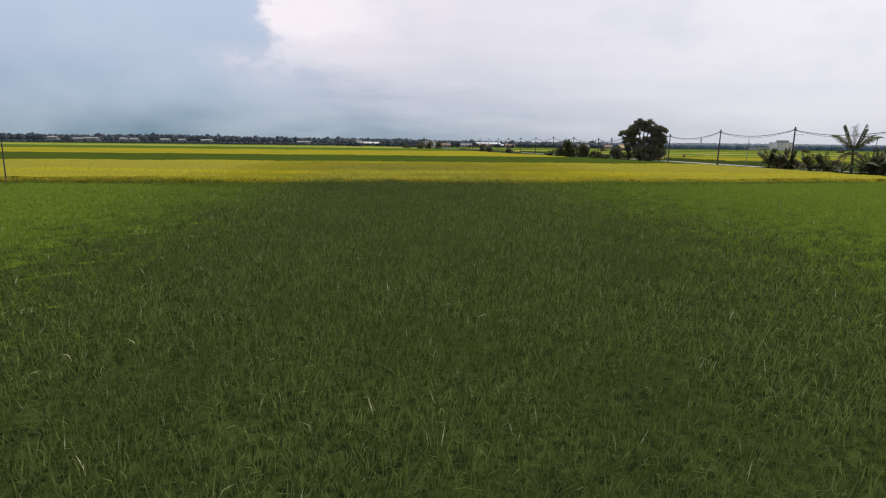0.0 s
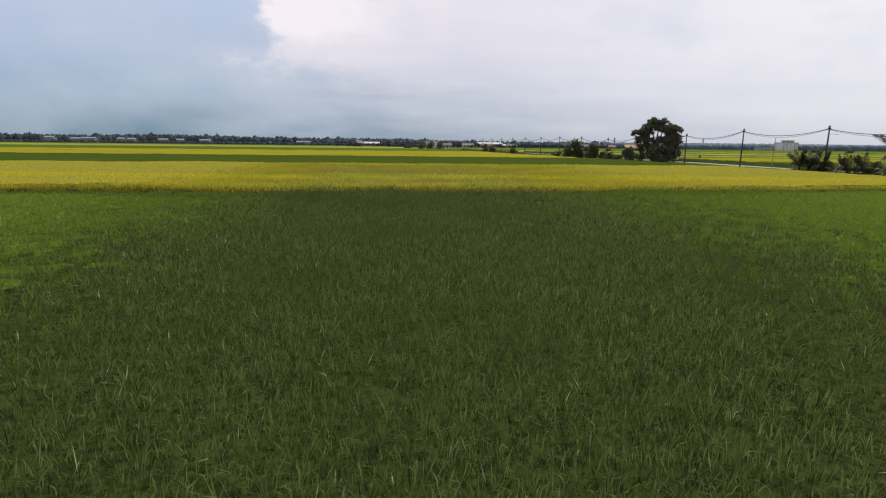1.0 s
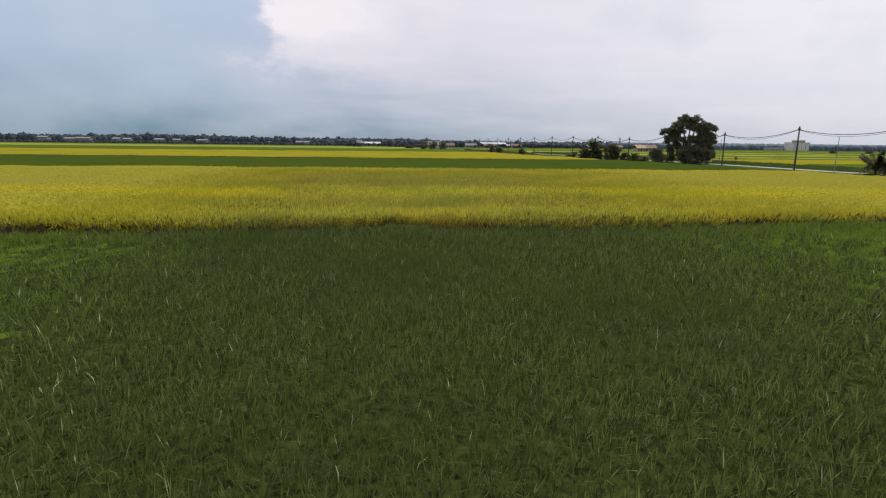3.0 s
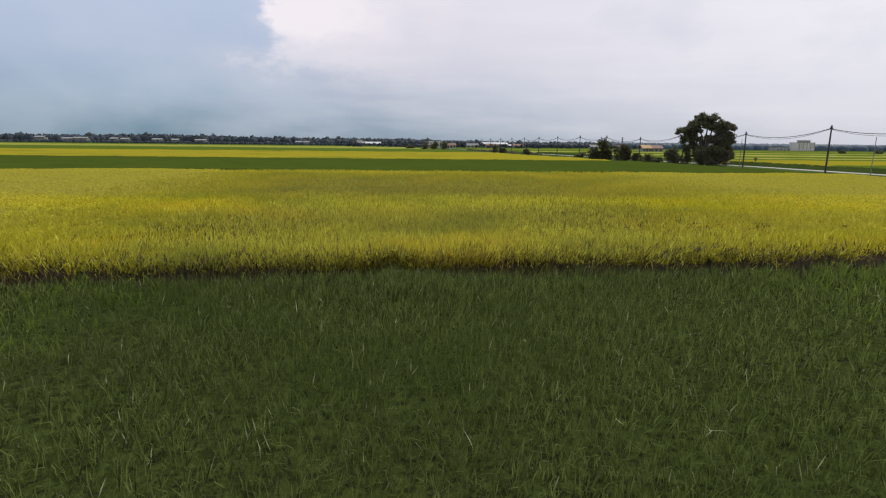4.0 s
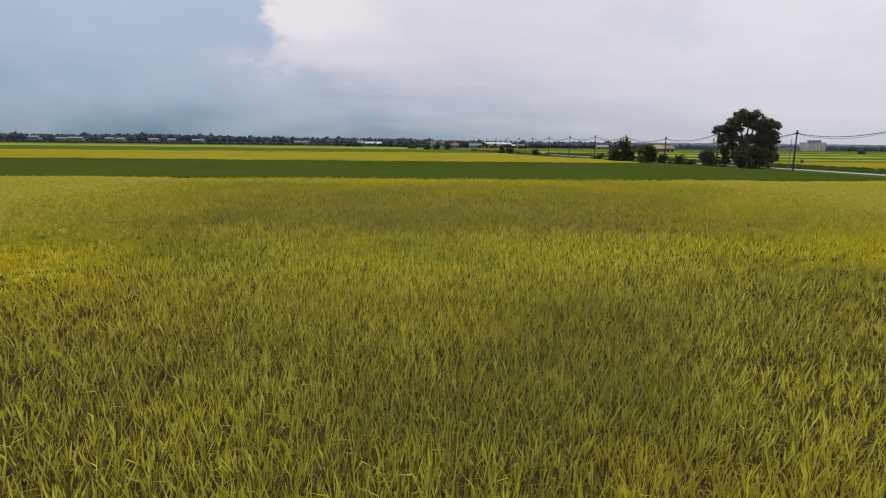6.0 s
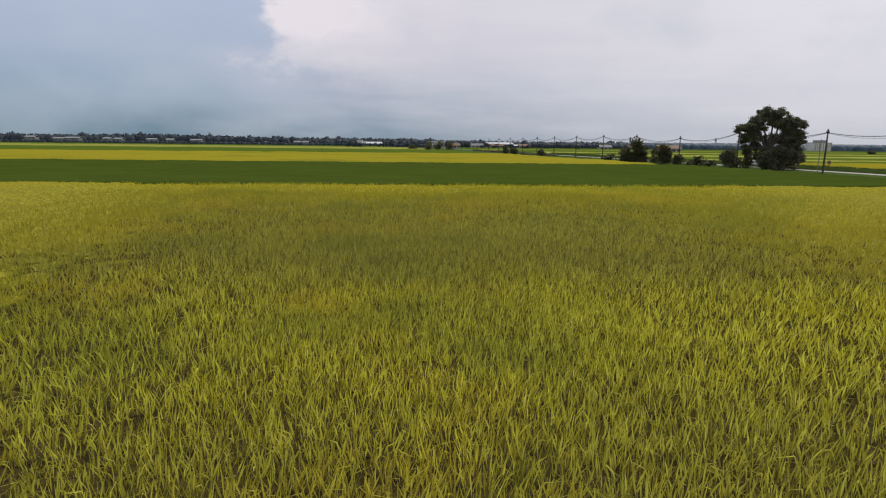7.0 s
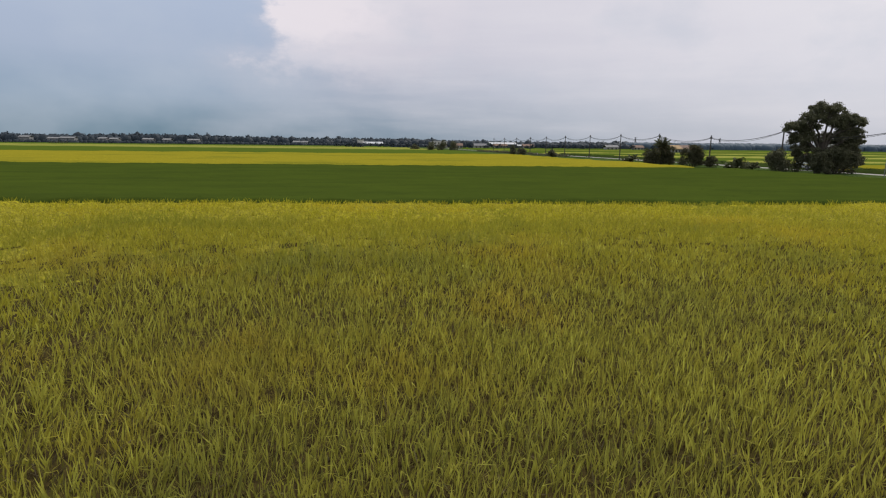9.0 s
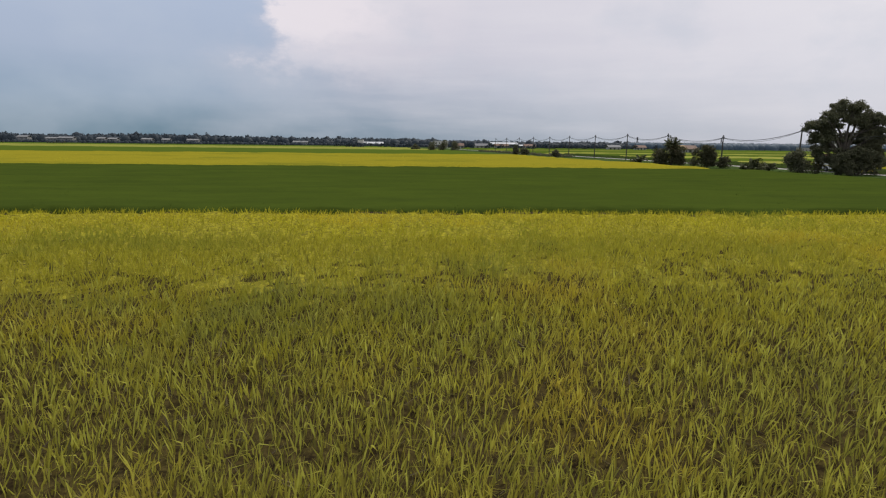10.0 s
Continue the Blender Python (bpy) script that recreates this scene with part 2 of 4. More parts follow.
def thing(name, label, category, at=(0, 0, 0), turn=0.0, group="", kind=""):
    ob = new(name)
    ob.empty_display_size = 0.3
    ob.matrix_world = pose(*at, 0, 0, turn)
    return tagged(ob, label, category, group, kind)


def part(name, bm, mat, parent, label=""):
    """Links a bmesh, or a ready mesh, as one part under a thing or part."""
    if isinstance(bm, bmesh.types.BMesh):
        me = bpy.data.meshes.new(name)
        bmesh.ops.recalc_face_normals(bm, faces=bm.faces)
        bm.to_mesh(me)
        bm.free()
        me.materials.append(mat)
    else:
        me = bm
    ob = new(name, me)
    ob.parent = parent
    return tagged(ob, label)


def box(bm, lo, hi, bevel=0.0):
    lo, hi = Vector(lo), Vector(hi)
    r = bmesh.ops.create_cube(bm, size=1.0)
    for v in r["verts"]:
        v.co = Vector([(a + b) / 2 + c * (b - a) for a, b, c in zip(lo, hi, v.co)])
    if bevel:
        edges = list({e for v in r["verts"] for e in v.link_edges})
        bmesh.ops.bevel(bm, geom=edges, offset=bevel, segments=2, affect="EDGES")
    return bm


def tube(bm, points, radii, sides=8):
    """A tapered tube through the points."""
    rings = []
    for i, (p, r) in enumerate(zip(points, radii)):
        a, b = Vector(points[max(i - 1, 0)]), Vector(points[min(i + 1, len(points) - 1)])
        q = (b - a).to_track_quat("Z", "Y")
        rings.append([bm.verts.new(Vector(p) + q @ Vector((r * math.cos(k * math.tau / sides), r * math.sin(k * math.tau / sides), 0))) for k in range(sides)])
    for r0, r1 in zip(rings, rings[1:]):
        for k in range(sides):
            bm.faces.new((r0[k], r0[(k + 1) % sides], r1[(k + 1) % sides], r1[k]))
    bm.faces.new(rings[0])
    bm.faces.new(rings[-1])
    return bm


def prism(bm, outline, axis, lo, hi):
    """An outline of (u, v) pushed out along axis 0 or 1."""
    put = (lambda u, v, w: (w, u, v)) if axis == 0 else (lambda u, v, w: (u, w, v))
    a = [bm.verts.new(put(u, v, lo)) for u, v in outline]
    b = [bm.verts.new(put(u, v, hi)) for u, v in outline]
    n = len(outline)
    for k in range(n):
        bm.faces.new((a[k], a[(k + 1) % n], b[(k + 1) % n], b[k]))
    bm.faces.new(a)
    bm.faces.new(b)
    return bm


def leaf_mesh(name, centres, size, mat, droop=0.3, ratio=0.55):
    """Leaves: bent diamonds at the centres, each turned its own way."""
    n = len(centres)
    size = np.broadcast_to(size, n) * rng.uniform(0.6, 1.35, n)
    u = rng.normal(size=(n, 3))
    u[:, 2] -= droop
    u /= np.linalg.norm(u, axis=1)[:, None]
    w = np.cross(u, rng.normal(size=(n, 3)))
    w /= np.linalg.norm(w, axis=1)[:, None]
    u, w = u * size[:, None] / 2, w * size[:, None] * ratio / 2
    v = np.stack([centres - u, centres + w, centres + u, centres - w], 1)
    k = np.arange(n)[:, None] * 4
    t = np.concatenate([k + [0, 1, 2], k + [0, 2, 3]], 1)
    return mesh_tris(name, v, t, [mat])


def blob(n, centre, radii, hollow=0.5):
    """Points in a lumpy ellipsoid, thicker towards its skin."""
    d = rng.normal(size=(n, 3))
    d /= np.linalg.norm(d, axis=1)[:, None]
    r = hollow + (1 - hollow) * rng.uniform(0, 1, n) ** 0.6
    return np.asarray(centre) + d * r[:, None] * np.asarray(radii)


def ragged(n, centre, radii, sprays=16):
    """Points in an uneven clump: a thin core and many small sprays of leaves about its skin."""
    k = n // (sprays + 4)
    heads = blob(sprays, centre, np.asarray(radii) * 0.95, 0.55)
    small = np.asarray(radii).mean() * rng.uniform(0.16, 0.36, sprays)
    core = blob(k * 4, centre, np.asarray(radii) * 0.85, 0.1)
    return np.concatenate([core] + [h + rng.normal(size=(k, 3)) * (q * np.array([0.75, 0.75, 0.5])) for h, q in zip(heads, small)])


# ---------------------------------------------------------------- ground, road
POLE_LINE = [(-60, 83.0), (107, 76.3), (130, 74.6), (154, 75.0), (180, 73.6), (204, 72.6), (252, 70.0), (300, 66.2), (348, 63.4), (420, 58.5), (560, 47.0)]
px_of = lambda y: float(np.interp(y, [p[0] for p in POLE_LINE], [p[1] for p in POLE_LINE]))
road_x = lambda y: px_of(y) + 2.6
verge_x = lambda y: np.interp(y, [60, 140, 165, 182, 224, 266, 300], [58.5, 57.0, 54.8, 53.0, 51.5, 45.0, 41.0])

bm = bmesh.new()
R = 4200
bmesh.ops.create_circle(bm, cap_ends=True, segments=96, radius=R)
me = bpy.data.meshes.new("ground")
bm.to_mesh(me)
bm.free()
me.materials.append(M_GROUND)
ground = tagged(new("ground", me), "flat dark green lowland reaching the horizon", "ground", kind="structure")

ys = np.concatenate([np.arange(-120, 420, 8.0), np.arange(420, 720, 20.0)])
bm = bmesh.new()
prev = None
for y in ys:
    x = road_x(y)
    row = [bm.verts.new((x + a, y, z)) for a, z in ((-2.0, 0.004), (-0.6, 0.08), (0.6, 0.12), (2.3, 0.15), (4.0, 0.12), (5.2, 0.08), (7.0, 0.004))]
    if prev:
        for i in range(len(row) - 1):
            f = bm.faces.new((prev[i], prev[i + 1], row[i + 1], row[i]))
            f.material_index = 0 if 2 <= i <= 3 else 1
    prev = row
me = bpy.data.meshes.new("road")
bm.to_mesh(me)
bm.free()
me.materials.append(M_ROAD)
me.materials.append(M_GROUND)
tagged(new("road", me), "narrow pale road on a low grassy bank", "road", kind="structure")

# ---------------------------------------------------------------- rice


def near_range(x, y):
    """How close the camera's way comes to a plant while it is in view, in metres."""
    side = np.where(x > 0, x / 0.9, -x / 0.62)
    return np.maximum(np.maximum(4.6, side), y - 75.0)


def wave(x, y):
    """Uneven growth, about -1 to 1."""
    return (np.sin(x * 0.31 + 1.7 * np.sin(y * 0.17)) + np.sin(y * 0.43 + 1.3 * np.sin(x * 0.23 + 2)) + 0.7 * np.sin(x * 0.9 + y * 1.1)
            + 0.6 * np.sin(x * 1.7 - y * 0.8)) / 3.3


def blade_tris(n, first=0):
    b = np.arange(n)[:, None] * 4 + first
    return np.concatenate([b + [0, 2, 1], b + [1, 2, 3]], 1).reshape(-1, 3)


def blade_set(x, y, d, top, lean, per=7, slim=1.0, droopy=0.26, wind=0.05, free=0.39):
    """Hills of blades at x, y, each hill with its own height and lean. Fewer and broader blades stand farther off, at the range d."""
    n = len(x)
    rep = lambda a: np.repeat(a, per)
    k = rep((d / 5.0) ** 0.55)
    calm = np.minimum(1.0, 14.0 / d)
    kw = slim * rep(np.minimum((d / 5.0) ** 0.5, 2.0))
    off = rng.normal(size=(n * per, 2)) * (0.042 * np.minimum(k, 3.0))[:, None]
    bx, by = rep(x) + off[:, 0], rep(y) + off[:, 1]
    high = rep(top * (1 + 0.07 * wave(x, y)) * (1 + calm * rng.normal(size=n) * 0.055)) * (1 - 0.26 * rep(calm) * rng.uniform(0, 1, n * per) ** 1.4)
    ang = np.arctan2(off[:, 1], off[:, 0]) + rng.normal(size=n * per) * 0.7
    tilt = lean * rng.uniform(0.1, 1.6, n * per) * high * free / 0.39 + 0.5 * np.hypot(off[:, 0], off[:, 1])
    face = ang + rng.normal(size=n * per) * 0.9 + math.pi / 2
    w = 0.0150 * kw * rng.uniform(0.6, 1.35, n * per)
    dx, dy = np.cos(ang), np.sin(ang)
    wx, wy = np.cos(face) * w / 2, np.sin(face) * w / 2
    z0 = high * (1 - free * rng.uniform(0.8, 1.2, n * per))
    droop = np.where(rng.uniform(0, 1, n * per) < droopy, rng.uniform(0.12, 0.6, n * per) * free, 0.0)
    knee = rng.uniform(0.36, 0.5, n * per)
    P = np.empty((n * per, 4, 3), np.float32)
    for i, (sd, q) in enumerate(((0, 0.0), (-1, 0.4), (1, 0.4), (0, 1.0))):
        P[:, i, 0] = bx + dx * tilt * q + wx * sd
        P[:, i, 1] = by + dy * tilt * q + wy * sd
        P[:, i, 2] = z0 + (high - z0) * (knee if q == 0.4 else q)
    sway = rng.normal(size=(2, n)) * 0.11
    rise = P[:, :, 2] - z0[:, None]
    P[:, :, 0] += rise * rep(wind + sway[0])[:, None]
    P[:, :, 1] += rise * rep(sway[1])[:, None]
    P[:, 3, 2] -= droop * high
    P[:, 3, 0] += dx * droop * high * 0.9
    P[:, 3, 1] += dy * droop * high * 0.9
    return P


def sward(gx, y_near, y_far, ny, height, stop=0.3):
    """An uneven sheet of leaves between two edges, with sides that come down to the ground."""
    nx = len(gx)
    X = np.repeat(gx[:, None], ny, 1)
    Y = y_near(X) + 0.15 + (y_far(X) - y_near(X) - stop) * np.linspace(0, 1, ny)[None, :]
    X = np.minimum(X, verge_x(Y))
    Y[:, 0] = y_near(X[:, 0]) + 1.2
    Y[:, 1] = y_near(X[:, 0]) + 1.3 + 0.6 * rng.uniform(0, 1, nx)
    Y = np.maximum(Y, Y[:, 1:2] - 1e-3 * (np.arange(ny) < 1)[None, :])
    Y[:, -2] = Y[:, -1] - 0.2
    Z = height(X, Y)
    Z[:, 1] *= rng.uniform(0.5, 0.8, nx)
    Z[:, 0] = Z[:, -1] = 0.02
    Z[0, :] = Z[-1, :] = 0.02
    i = (np.arange(nx - 1)[:, None] * ny + np.arange(ny - 1)[None, :]).ravel()[:, None]
    front = np.repeat((np.arange((nx - 1) * (ny - 1)) % (ny - 1)) < 1, 2)
    return np.stack([X, Y, Z], 2).reshape(-1, 3), np.concatenate([i + [0, ny, ny + 1], i + [0, ny + 1, 1]], 1).reshape(-1, 3), front


def rice(name, label, x0, x1, y_near, y_far, top, lean, mats, density=350.0, stalky=False, cover=(0.40, 0.42), grow=lambda x, y: 1.0 + 0 * y, slim=1.0, dry=0.0, droopy=0.26, gaps=9.0, cell=0.42, free=0.39, shaded_litter=0.50, calm=None, dark_lower=0.0):
    """A stand of rice between two edges y_near(x) and y_far(x): dead leaves darkened as shade, and lower leaves, as
    uneven swards, the blades above.
    """
    per = 10
    ymin, ymax = y_near(0), y_far(0)
    xs, ysl = [], []
    for a in np.arange(x0, x1, 2.0):
        for b in np.arange(ymin - 8, ymax + 8, 8.0):
            d0 = near_range(np.array([a + 1.0 if abs(a + 1) > 1 else 0.0]), np.array([b + 2.0]))[0]
            k = rng.poisson(density / per * (5.0 / d0) ** 1.1 * min(1.0, 18.0 / d0) ** 0.9 * 16.0)
            if k:
                kx = max(1, round(math.sqrt(k / 4)))
                q = np.arange(k)
                xs.append(a + ((q % kx) + 0.5 + rng.uniform(-0.42, 0.42, k)) * 2.0 / kx)
                ysl.append(b + ((q // kx) + 0.5 + rng.uniform(-0.42, 0.42, k)) * 8.0 / max(1, math.ceil(k / kx)))
    x, y = np.concatenate(xs), np.concatenate(ysl)
    ok = (y > y_near(x) + 0.14 * rng.normal(size=len(x))) & (y < y_far(x) + 0.1 * rng.normal(size=len(x))) & (x < verge_x(y)) & (y > 1.5)
    # small gaps where hills have failed
    ok &= np.sin(x * 1.9 + 2.1 * np.sin(y * 0.83)) + np.sin(y * 2.3 + 1.7 * np.sin(x * 1.21 + 1)) < gaps + 0.2 * rng.normal(size=len(x))
    x, y = x[ok], y[ok]
    if stalky and ymin < 100:
        # the outer rows stand closer
        ex = rng.uniform(-1, 1, 3600) ** 3 * min(60.0, x1 - 2)
        x, y = np.concatenate([x, ex]), np.concatenate([y, y_near(ex) + rng.uniform(0, 1, 3600) ** 1.5 * 2.2])
    elif ymin < 100:
        ex = rng.uniform(-1, 1, 3000) ** 3 * min(60.0, x1 - 2)
        x, y = np.concatenate([x, ex]), np.concatenate([y, y_far(ex) - rng.uniform(0, 1, 3000) ** 1.5 * 1.6])
    P = blade_set(x, y, near_range(x, y), top * grow(x, y), lean, per, slim, droopy, free=free)
    # lower leaves arch out below the tips, some browned darker as shade between plants
    close = near_range(x, y) < 13
    U = blade_set(x[close], y[close], near_range(x, y)[close], 0.84 * top * grow(x, y)[close], 0.3, 3, 1.3, 0.5, free=0.34)
    K = np.zeros((0, 4, 3), np.float32)
    if stalky:
        # the outer plants are bare and brown below and lean out over the mud
        bare = np.repeat(y - y_near(x) < 0.5, per)
        nb = int(bare.sum())
        P[bare, 0, 2] = P[bare, 1, 2] * rng.uniform(0.6, 0.96, nb)
        brink = np.repeat(y - y_near(x) < 3.0, per)
        P[brink, 0, 2] = np.maximum(P[brink, 0, 2], P[brink, 1, 2] - 0.12)
        hang = bare & (rng.uniform(0, 1, len(P)) < 0.22)
        P[hang, :, 2] -= rng.uniform(0.05, 0.3, int(hang.sum()))[:, None]
        keep = np.repeat((y - y_near(x) > 0.8)[close], 3)
        U = U[keep]
        out = 0.45 * rng.uniform(0, 1, nb) ** 2
        P[bare, 1:3, 1] -= 0.3 * out[:, None]
        P[bare, 3, 1] -= out
        P[bare, 3, 2] -= 0.35 * out
        n = 2600
        sx = rng.uniform(-1, 1, n) ** 3 * (x1 - 4) * 0.98
        K = blade_set(sx, y_near(sx) + rng.uniform(-0.12, 0.8, n), near_range(sx, y_near(sx)), top * rng.uniform(0.4, 0.92, n), 0.2, 4, droopy=0.6)
        K[:, 0, 2] *= rng.uniform(0.0, 1.0, len(K))
        K[:, 3, 1] -= 0.3 * rng.uniform(0, 1, len(K)) ** 2
    n0 = len(P)
    P = np.concatenate([P, U])
    nb = len(P)
    T = blade_tris(nb)
    blade_mat = np.where(rng.uniform(0, 1, n0) < dry, 5, 0).astype(np.int32)
    if stalky:
        # some outer blades turn dark brown, painting the front's shaded gaps
        blade_mat[bare & (rng.uniform(0, 1, n0) < 0.32)] = 4
    if calm:
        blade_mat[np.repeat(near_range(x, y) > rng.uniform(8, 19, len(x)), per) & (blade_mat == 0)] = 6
    blade_mat = np.concatenate([blade_mat, np.where(rng.uniform(0, 1, nb - n0) < dark_lower, 4, 0).astype(np.int32)])
    # two swards: dead leaves darkened as shade between plants, and the clumps of leaves that close over it
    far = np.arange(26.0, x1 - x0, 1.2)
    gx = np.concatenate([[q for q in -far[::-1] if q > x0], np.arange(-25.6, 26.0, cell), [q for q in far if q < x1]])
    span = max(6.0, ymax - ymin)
    low = lambda X, Y: top * shaded_litter * (1 + 0.07 * wave(X, Y)) * grow(X, Y) + rng.normal(size=X.shape) * 0.03

    def canopy(X, Y):
        f = np.clip((near_range(X, Y) - 9) / 26, 0, 1)
        return top * (cover[0] + cover[1] * f + 0.05 * np.minimum(1, 4 * f) * (1 - f) * wave(X * 2.3 + 5, Y * 2.1)
                      + (0.065 - 0.045 * f) * np.minimum(1, 5 * f) * rng.normal(size=X.shape)) * (1 + 0.07 * wave(X, Y)) * grow(X, Y)
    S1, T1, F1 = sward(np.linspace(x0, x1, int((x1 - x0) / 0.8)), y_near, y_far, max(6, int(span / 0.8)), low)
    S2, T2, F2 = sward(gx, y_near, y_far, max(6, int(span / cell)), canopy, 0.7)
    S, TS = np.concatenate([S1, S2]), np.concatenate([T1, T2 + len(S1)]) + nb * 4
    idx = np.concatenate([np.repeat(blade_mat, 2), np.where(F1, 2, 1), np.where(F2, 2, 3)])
    if len(K):
        TK = blade_tris(len(K), nb * 4 + len(S))
        S, TS, idx = np.concatenate([S, K.reshape(-1, 3)]), np.concatenate([TS, TK]), np.concatenate([idx, np.repeat(np.where(rng.uniform(0, 1, len(K)) < 0.1, 0, 4), 2)])
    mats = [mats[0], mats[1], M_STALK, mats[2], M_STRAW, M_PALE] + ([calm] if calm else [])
    me = mesh_tris(name, np.concatenate([P.reshape(-1, 3), S]), np.concatenate([T, TS]), mats, idx)
    return tagged(new(name, me), label, "rice field", kind="stuff")


line = lambda a, s=0.0, bend=0.0: (lambda x: a + s * np.asarray(x, float) - bend * np.maximum(0.0, -25.0 - np.asarray(x, float)))
# low sheets: the shade between the plants is painted into their dark colours
M_GREEN_LOW = surface("shaded_green_litter", (0.00972, 0.0119, 0.00533), (0.0475, 0.0648, 0.016), 7.0, 0.95, bump=0.8, grain=28, spec=0.0)
M_RIPE_LOW = surface("shaded_ripe_litter", (0.019, 0.013, 0.008), (0.086, 0.066, 0.022), 7.0, 0.95, bump=0.8, grain=28, spec=0.0)
M_GREEN_MID = surface("green_canopy", (0.0291, 0.0418, 0.00816), (0.105, 0.154, 0.0163), 7.0, 0.95, bump=0.8, grain=28, spec=0.0)
M_RIPE_MID = surface("ripe_canopy", (0.0588, 0.0486, 0.013), (0.418, 0.367, 0.022), 7.0, 0.95, bump=0.8, grain=28, spec=0.0, late=(0.17, 0.158, 0.035))
M_STRIP_MID = surface("even_green_canopy", (0.040, 0.058, 0.010), (0.052, 0.074, 0.011), 0.35, 0.95, bump=0.5, grain=6, stretch=(0.4, 1, 1), spec=0.0)
M_GREEN_STRIP = leafy("even_green_rice_leaf", (0.040, 0.060, 0.010), (0.050, 0.076, 0.012), (0.066, 0.096, 0.016), (0.056, 0.075, 0.013), 0.05, 0.1, gloss=0.0)
# brown stalks on the front faces, also painted as the shade there
M_STALK = surface("brown_shaded_stalks", (0.06, 0.0465, 0.0375), (0.113, 0.09, 0.0705), 2.5, 0.95, bump=0.5, grain=30, stretch=(1, 1, 0.15), spec=0.0)

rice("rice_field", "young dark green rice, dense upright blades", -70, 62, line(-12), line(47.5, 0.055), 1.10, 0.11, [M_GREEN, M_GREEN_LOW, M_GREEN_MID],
     slim=0.98, density=385.0, dry=0.010, droopy=0.36, gaps=1.84, free=0.22, shaded_litter=0.70, cover=(0.60, 0.26), calm=M_GREEN_CALM,
     grow=lambda x, y: 1 + (0.145 + 0.125 * np.clip((x - 6) / 22, 0, 1)) * np.clip((y - 37 - 0.055 * x) / 9, 0, 1))
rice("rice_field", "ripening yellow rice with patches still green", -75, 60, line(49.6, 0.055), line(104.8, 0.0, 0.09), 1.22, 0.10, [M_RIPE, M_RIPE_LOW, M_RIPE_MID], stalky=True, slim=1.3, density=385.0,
     free=0.24, shaded_litter=0.67, cover=(0.57, 0.34), calm=M_RIPE_CALM, dark_lower=0.75, grow=lambda x, y: 1 + 0.2 * np.clip((54.5 + 0.055 * x - y) / 3, 0, 1))
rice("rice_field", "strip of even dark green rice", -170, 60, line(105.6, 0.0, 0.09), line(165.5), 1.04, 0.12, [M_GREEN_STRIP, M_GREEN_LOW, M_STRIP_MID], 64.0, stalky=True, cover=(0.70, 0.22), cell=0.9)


n = 46
x = rng.uniform(-1, 1, n) ** 1.0 * 14 + 1.5
y = rng.uniform(4, 47, n)
P = np.concatenate([blade_set(x + rng.normal(size=n) * 0.09, y + rng.normal(size=n) * 0.09, np.full(n, 5.5), 0.92, 0.26, 11) for _ in range(3)])
me = mesh_tris("weeds", P.reshape(-1, 3), blade_tris(len(P)), [M_WEED])
tagged(new("weeds", me), "scattered yellow-green weeds among young rice", "weeds", kind="stuff")


def far_field(label, corners, top, mats, cells=2.5, tufts=0.0):
    """A field too far off for single blades: an uneven sward with upright edges, its corners (x, y) in turn, and some tufts."""
    (ax, ay), (bx, by), (cx, cy), (dx, dy) = corners
    nx = int(min(160, max(8, math.hypot(bx - ax, by - ay) / cells)))
    ny = int(min(110, max(6, math.hypot(dx - ax, dy - ay) / cells)))
    u, v = np.meshgrid(np.linspace(0, 1, nx), np.linspace(0, 1, ny), indexing="ij")
    X = (ax + (bx - ax) * u) * (1 - v) + (dx + (cx - dx) * u) * v
    Y = (ay + (by - ay) * u) * (1 - v) + (dy + (cy - dy) * u) * v
    Z = top * (0.86 + 0.10 * wave(X * 0.8, Y * 0.8)) + rng.normal(size=X.shape) * 0.05
    for e in (np.s_[0, :], np.s_[-1, :], np.s_[:, 0], np.s_[:, -1]):
        Z[e] = 0.02
    S = np.stack([X, Y, Z], 2).reshape(-1, 3)
    i = (np.arange(nx - 1)[:, None] * ny + np.arange(ny - 1)[None, :]).ravel()[:, None]
    T = np.concatenate([i + [0, ny, ny + 1], i + [0, ny + 1, 1]], 1).reshape(-1, 3)
    idx = np.ones(len(T), np.int32)
    if tufts:
        n = int(tufts)
        uu, vv = rng.uniform(0.01, 0.99, n), rng.uniform(0.005, 0.99, n) ** 1.5
        x = (ax + (bx - ax) * uu) * (1 - vv) + (dx + (cx - dx) * uu) * vv
        y = (ay + (by - ay) * uu) * (1 - vv) + (dy + (cy - dy) * uu) * vv
        P = blade_set(x, y, np.full(n, 95.0), top, 0.18, 5)
        T2 = blade_tris(len(P), len(S))
        S, T, idx = np.concatenate([S, P.reshape(-1, 3)]), np.concatenate([T, T2]), np.concatenate([idx, np.zeros(len(T2), np.int32)])
    me = mesh_tris("rice_field", S, T, mats, idx)
    return tagged(new("rice_field", me), label, "rice field", kind="stuff")


GREENS, RIPES, LIMES = [M_GREEN, M_GREEN_FAR], [M_RIPE_CALM, M_RIPE_FAR], [M_RIPE_CALM, M_LIME_FAR]
far_field("broad golden strip of ripe rice", [(-260, 167), (54.6, 167), (43, 282), (-260, 250)], 1.15, RIPES, 2.5, 5000)
far_field("far green rice beyond the golden strip", [(-420, 234), (42.5, 285), (36, 420), (-420, 420)], 1.0, GREENS, 4)
far_field("pale green rice in the distance", [(-560, 424), (35, 424), (14, 600), (-560, 600)], 1.0, LIMES, 6)
far_field("dull green rice before the far houses", [(-760, 606), (0, 606), (0, 780), (-760, 780)], 1.0, GREENS, 8)
